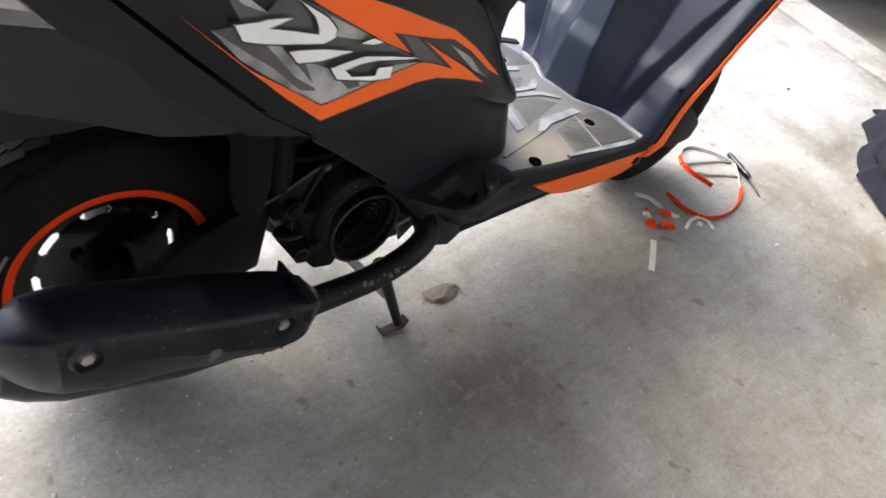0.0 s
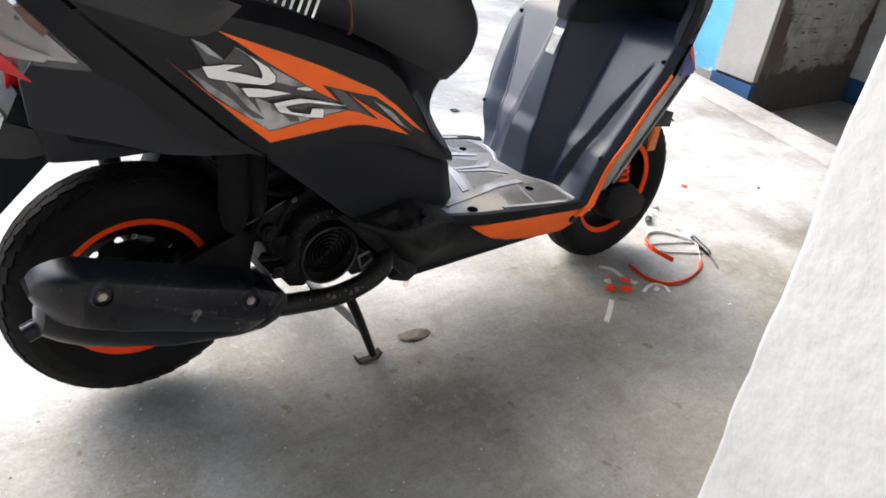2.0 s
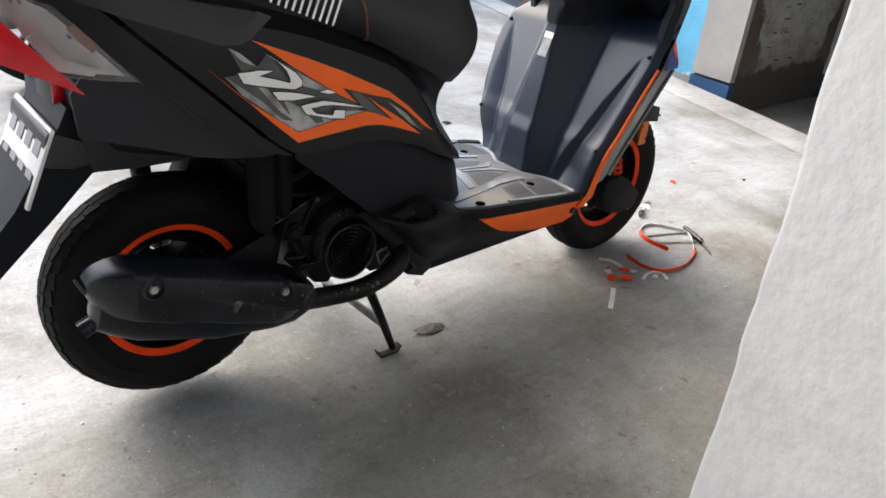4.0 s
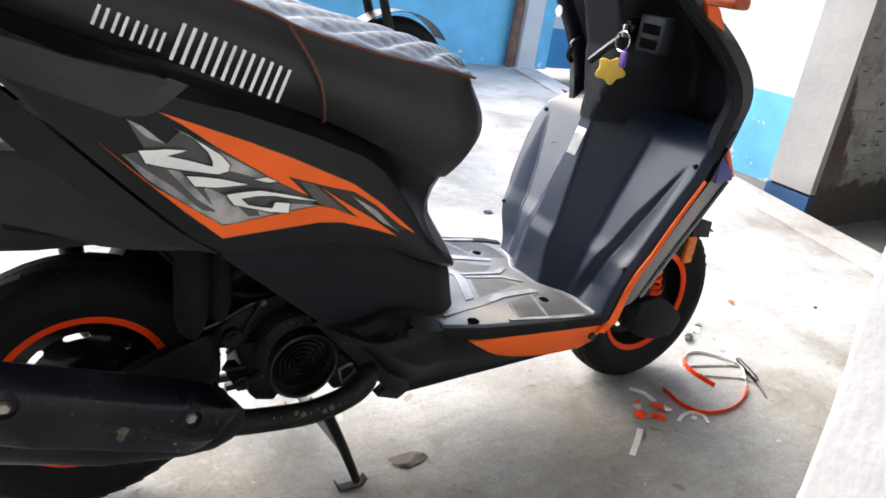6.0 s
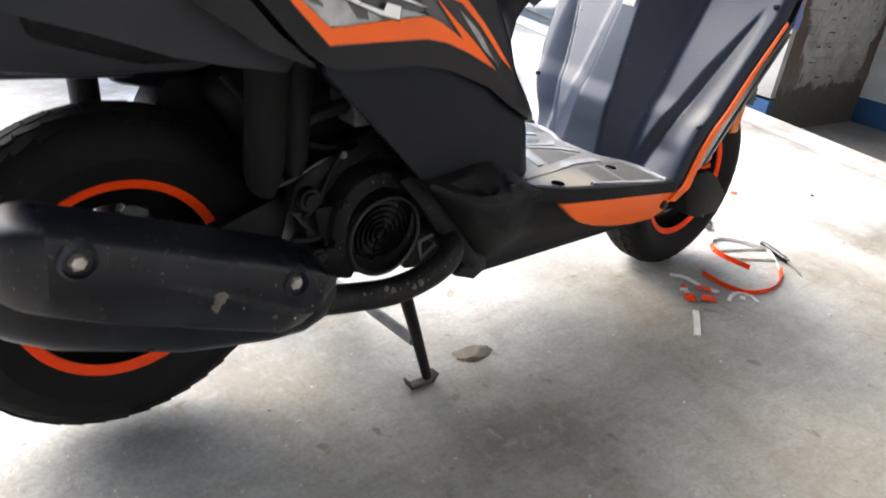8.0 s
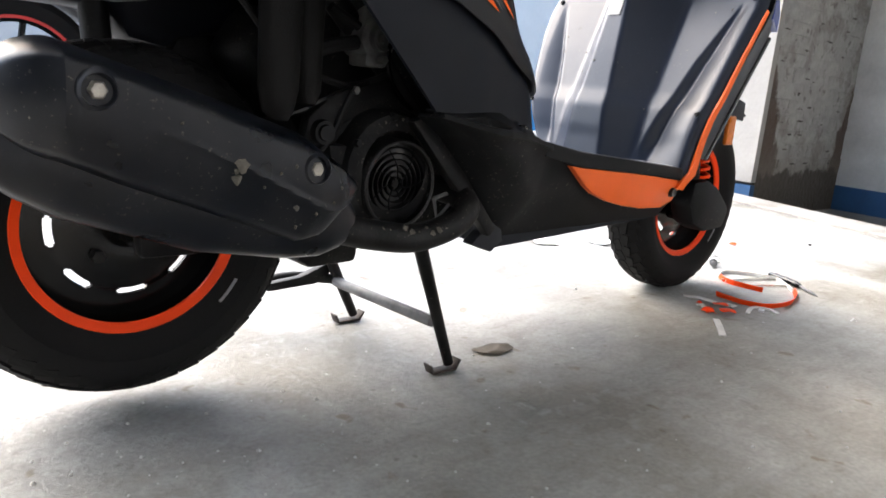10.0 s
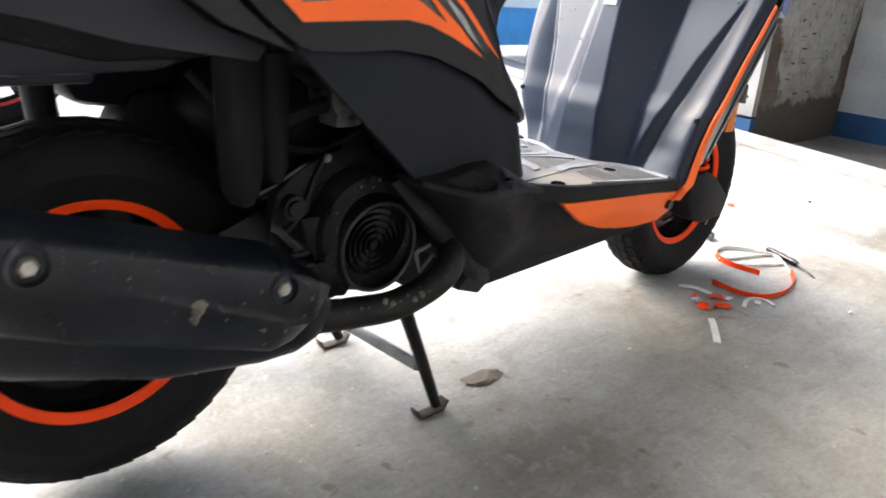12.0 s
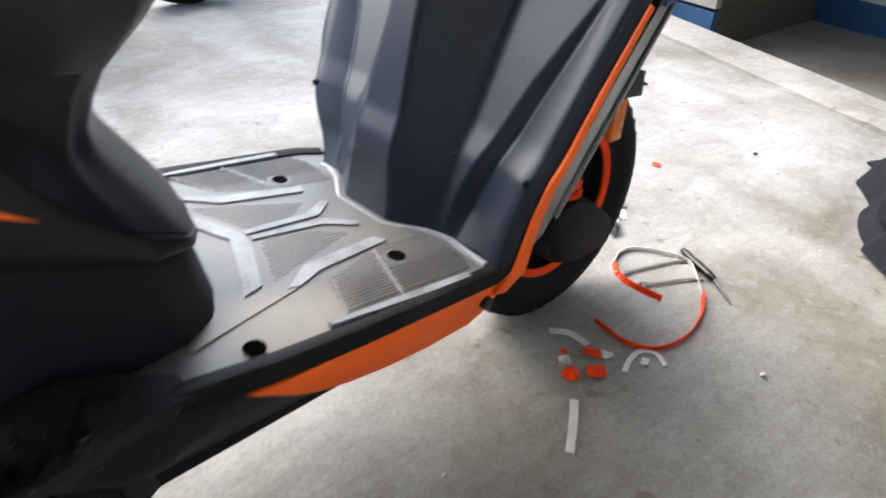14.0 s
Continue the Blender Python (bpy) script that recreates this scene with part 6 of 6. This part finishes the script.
# crumpled cloth by the bay
def cloth():
    def f(u, v):
        base = Vector((2.44, -.16, 0)).lerp(Vector((1.93, -.33, 0)), v).lerp(Vector((2.62, -.55, 0)).lerp(Vector((1.66, -.72, 0)), v), u)
        n1 = noise.fractal(Vector((u * 1.5, v * 2.2, 4.0)), 1.0, 2.0, 3)
        n2 = noise.noise(Vector((u * 3.4 + n1 * .6, v * 5.2 + n1 * .6, 1.0)))
        n3 = abs(noise.noise(Vector((u * 15, v * 13 + n1 * 2, 7.0))))
        e = min(1, 9 * u + .12, 9 * (1 - u) + .12, 9 * v + .12, 9 * (1 - v) + .12)
        z = (.035 + .03 * n1 + .05 * (1 - math.sqrt(n2 * n2 + .004)) ** 3 + .005 * (1 - 2 * n3)) * e
        return base + Vector((.035 * n1, .03 * noise.noise(Vector((v * 5, u * 4, 9))), max(z, .003)))
    return thick(grid_bm(f, np.linspace(0, 1, 110), np.linspace(0, 1, 110)), .003)


solo("cloth", cloth(), M_CLOTH, "crumpled dark navy cloth dropped on the floor", "cloth", angle=80)

# crumbs of concrete and grit swept about
M_CRUMB = material("pale_crumb", (0.55, 0.54, 0.51), 0.9, grain=200, amount=0.2, bump=0.0, stain=20, stain_amount=0.1)


def grit():
    rnd = random.Random(5)
    verts, faces = [], []
    for k in range(1000):
        if k < 380:
            x, y = rnd.gauss(-.2, .3), rnd.gauss(-.25, .25)
        else:
            x, y = rnd.uniform(-.6, 2.6), rnd.uniform(-1.0, 2.2)
        r = rnd.choice((.0008, .001, .0012, .0016, .0022, .0032)) * rnd.uniform(.7, 1.2)
        i, a, n = len(verts), rnd.uniform(0, 6), 6
        rough = [rnd.uniform(.65, 1.1) for _ in range(n)]
        for level, share in ((0.0, 1.0), (.6, .8)):
            verts += [(x + r * share * q * math.cos(a + 2 * math.pi * m / n), y + r * share * q * math.sin(a + 2 * math.pi * m / n), r * level) for m, q in enumerate(rough)]
        verts.append((x, y, r * .95))
        for m in range(n):
            q = (m + 1) % n
            faces += [(i + m, i + q, i + n + q, i + n + m), (i + n + m, i + n + q, i + 2 * n)]
    me = bpy.data.meshes.new("grit")
    me.from_pydata(verts, [], faces)
    me.materials.append(M_CRUMB)
    return tagged(new("grit", me), "pale crumbs of grit scattered over the concrete", "grit", kind="stuff")


grit()

# ---- the motorcycle parked in the yard ----
bike = thing("motorcycle", "black and red motorcycle parked in the yard", "motorcycle")
M_TRED = material("red_tape", (0.6, 0.03, 0.03), 0.4, grain=200, amount=0.1, bump=0.0, stain=20, stain_amount=0.1)
for x in (.38, 1.72):
    w = part("wheel", lathe_bm([(.215, -.03), (.23, -.04), (.27, -.045), (.295, -.028), (.302, 0), (.295, .028), (.27, .045), (.23, .04), (.215, .03)], (x, 2.15, .302), "y", 56), M_RUBBER, bike, "black tyre with red rim tape")
    part("rim", lathe_bm([(.20, -.02), (.215, -.032), (.222, -.030), (.205, 0), (.222, .03), (.215, .032)], (x, 2.15, .302), "y", 56), M_RIM, w)
    part("rim_tape", lathe_bm([(.213, -.034), (.224, -.036), (.225, -.033)], (x, 2.15, .302), "y", 56), M_TRED, w)
    for k in range(5):
        a = radians(72 * k + 10)
        part("spoke", tube_bm([(x + .03 * math.cos(a), 2.15, .302 + .03 * math.sin(a)), (x + .205 * math.cos(a), 2.15, .302 + .205 * math.sin(a))], .012, n=3, sides=8), M_RIM, w)
    part("hub", lathe_bm([(0, -.06), (.04, -.06), (.045, -.04), (.045, .04), (0, .06)], (x, 2.15, .302), "y", 24), M_DSTEEL, w)
part("engine", prism_bm([(.75, .25), (.80, .50), (1.0, .60), (1.2, .52), (1.22, .32), (1.1, .24)], 2.03, 2.27, .02), M_ENGINE, bike)
part("fuel_tank", loft_bm([[(x, 2.15 + w * math.cos(a), z + h * math.sin(a)) for a in np.linspace(0, 2 * math.pi, 20, endpoint=False)] for x, z, w, h in ((.92, .80, .08, .06), (1.0, .82, .12, .09), (1.15, .85, .13, .11), (1.28, .84, .10, .09), (1.34, .82, .04, .05))]), M_PANEL, bike, "black fuel tank with red flash")
part("seat", loft_bm([[(x, 2.15 + w * math.cos(a), z + h * math.sin(a)) for a in np.linspace(0, 2 * math.pi, 16, endpoint=False)] for x, z, w, h in ((.15, .86, .05, .03), (.25, .84, .10, .05), (.6, .80, .12, .05), (.9, .80, .10, .05), (.96, .80, .04, .03))]), M_VINYL, bike)
part("side_panel", prism_bm([(.35, .78), (.9, .76), (.85, .55), (.62, .52), (.3, .70)], 2.04, 2.26, .02), M_GREYSTEEL, bike, "grey side panel")
part("flash", prism_bm([(.42, .74), (.82, .72), (.76, .66), (.5, .68)], 2.03, 2.038), M_TRED, bike)
for s in (-1, 1):
    part("fork", tube_bm([(1.72, 2.15 + s * .09, .302), (1.60, 2.15 + s * .09, .62), (1.48, 2.15 + s * .09, .95)], .022, n=8), M_DSTEEL, bike)
    part("swing_arm", tube_bm([(.38, 2.15 + s * .09, .302), (.82, 2.15 + s * .1, .36)], .02, n=4), M_DSTEEL, bike)
part("headlamp_cowl", prism_bm([(1.50, .80), (1.60, .78), (1.66, .90), (1.55, 1.0), (1.48, .96)], 2.05, 2.25, .02), M_TRED, bike, "red headlamp cowl")
part("handlebar", tube_bm([(1.36, 1.80, 1.0), (1.42, 1.95, 1.03), (1.48, 2.15, .98), (1.42, 2.35, 1.03), (1.36, 2.5, 1.0)], .013, n=20), M_DSTEEL, bike)
part("front_mudguard", thick(grid_bm(lambda a, v: Vector((1.72 + .33 * math.cos(a), 2.15 + .055 * v, .302 + .33 * math.sin(a))), np.linspace(radians(40), radians(150), 20), np.linspace(-1, 1, 5)), .003), M_PANEL, bike)
part("exhaust", tube_bm([(1.15, 2.02, .30), (.9, 2.0, .24), (.6, 1.99, .28), (.25, 1.98, .36)], [.02, .025, .045, .05], n=20), M_MUFFLER, bike)

# ---- single bricks of the flank wall, limewash over uneven faces ----
def lay_bricks():
    rnd = random.Random(11)
    host = bpy.data.objects["wall_brick"]
    foot = bpy.data.objects["wall_brick_base"]
    shapes = []
    for k in range(8):
        bm = box_bm(-.1135, .1135, -.02, .02, -.037, .037, .006, 1)
        for v in bm.verts:
            v.co += Vector((rnd.uniform(-.003, .003), rnd.uniform(-.003, .003), rnd.uniform(-.0025, .0025)))
        me = bpy.data.meshes.new("brick")
        bm.to_mesh(me)
        bm.free()
        shapes.append(me)
    for me in shapes:
        me.materials.append(M_BRICK)
    row = 0
    z = -.09
    while z < 1.75:
        x = 3.515 + (0.0 if row % 2 else .115)
        while x < 4.56:
            ob = new("brick", rnd.choice(shapes))
            ob.parent = foot if z < .12 else host
            ob.location = (x + .108, .8882 + rnd.uniform(-.005, .005), z)
            ob.rotation_euler = (0, rnd.uniform(-.014, .014), rnd.uniform(-.012, .012))
            x += .232
        z += .079
        row += 1


lay_bricks()


# shadows of the uneven brick courses, painted as thin dark patches
M_RELIEFSHADE = material("relief_shadow_dark", (0.12, 0.108, 0.095), 0.95, grain=80, amount=0.4, bump=0.5, stain=20, stain_amount=0.3)


def mark(name, x, z, w, h, mat, seed, y=.8645):
    """A thin ragged patch on the wall's face, standing for a shadow in its relief."""
    rnd = random.Random(seed)
    bm = bmesh.new()
    n = 44
    rim = []
    for k in range(n):
        a = 2 * math.pi * k / n
        r = .85 + .3 * noise.noise(Vector((1.6 * math.cos(a), 1.6 * math.sin(a), seed))) + rnd.uniform(-.05, .05)
        rim.append(bm.verts.new((x + w * r * math.cos(a), y, z + h * r * math.sin(a))))
    bm.faces.new(rim)
    more = bmesh.ops.extrude_face_region(bm, geom=bm.faces[:])
    for v in more["geom"]:
        if isinstance(v, bmesh.types.BMVert):
            v.co.y += .004
    part(name, bm, mat, bpy.data.objects["wall_brick"], smooth=False)


rnd = random.Random(11)
for k in range(64):
    z = .16 + .075 * rnd.randrange(0, 26) + rnd.uniform(-.008, .008)
    mark("crevice", rnd.uniform(3.56, 4.5), z, rnd.uniform(.010, .045), rnd.uniform(.0025, .006), M_RELIEFSHADE, 100 + k)
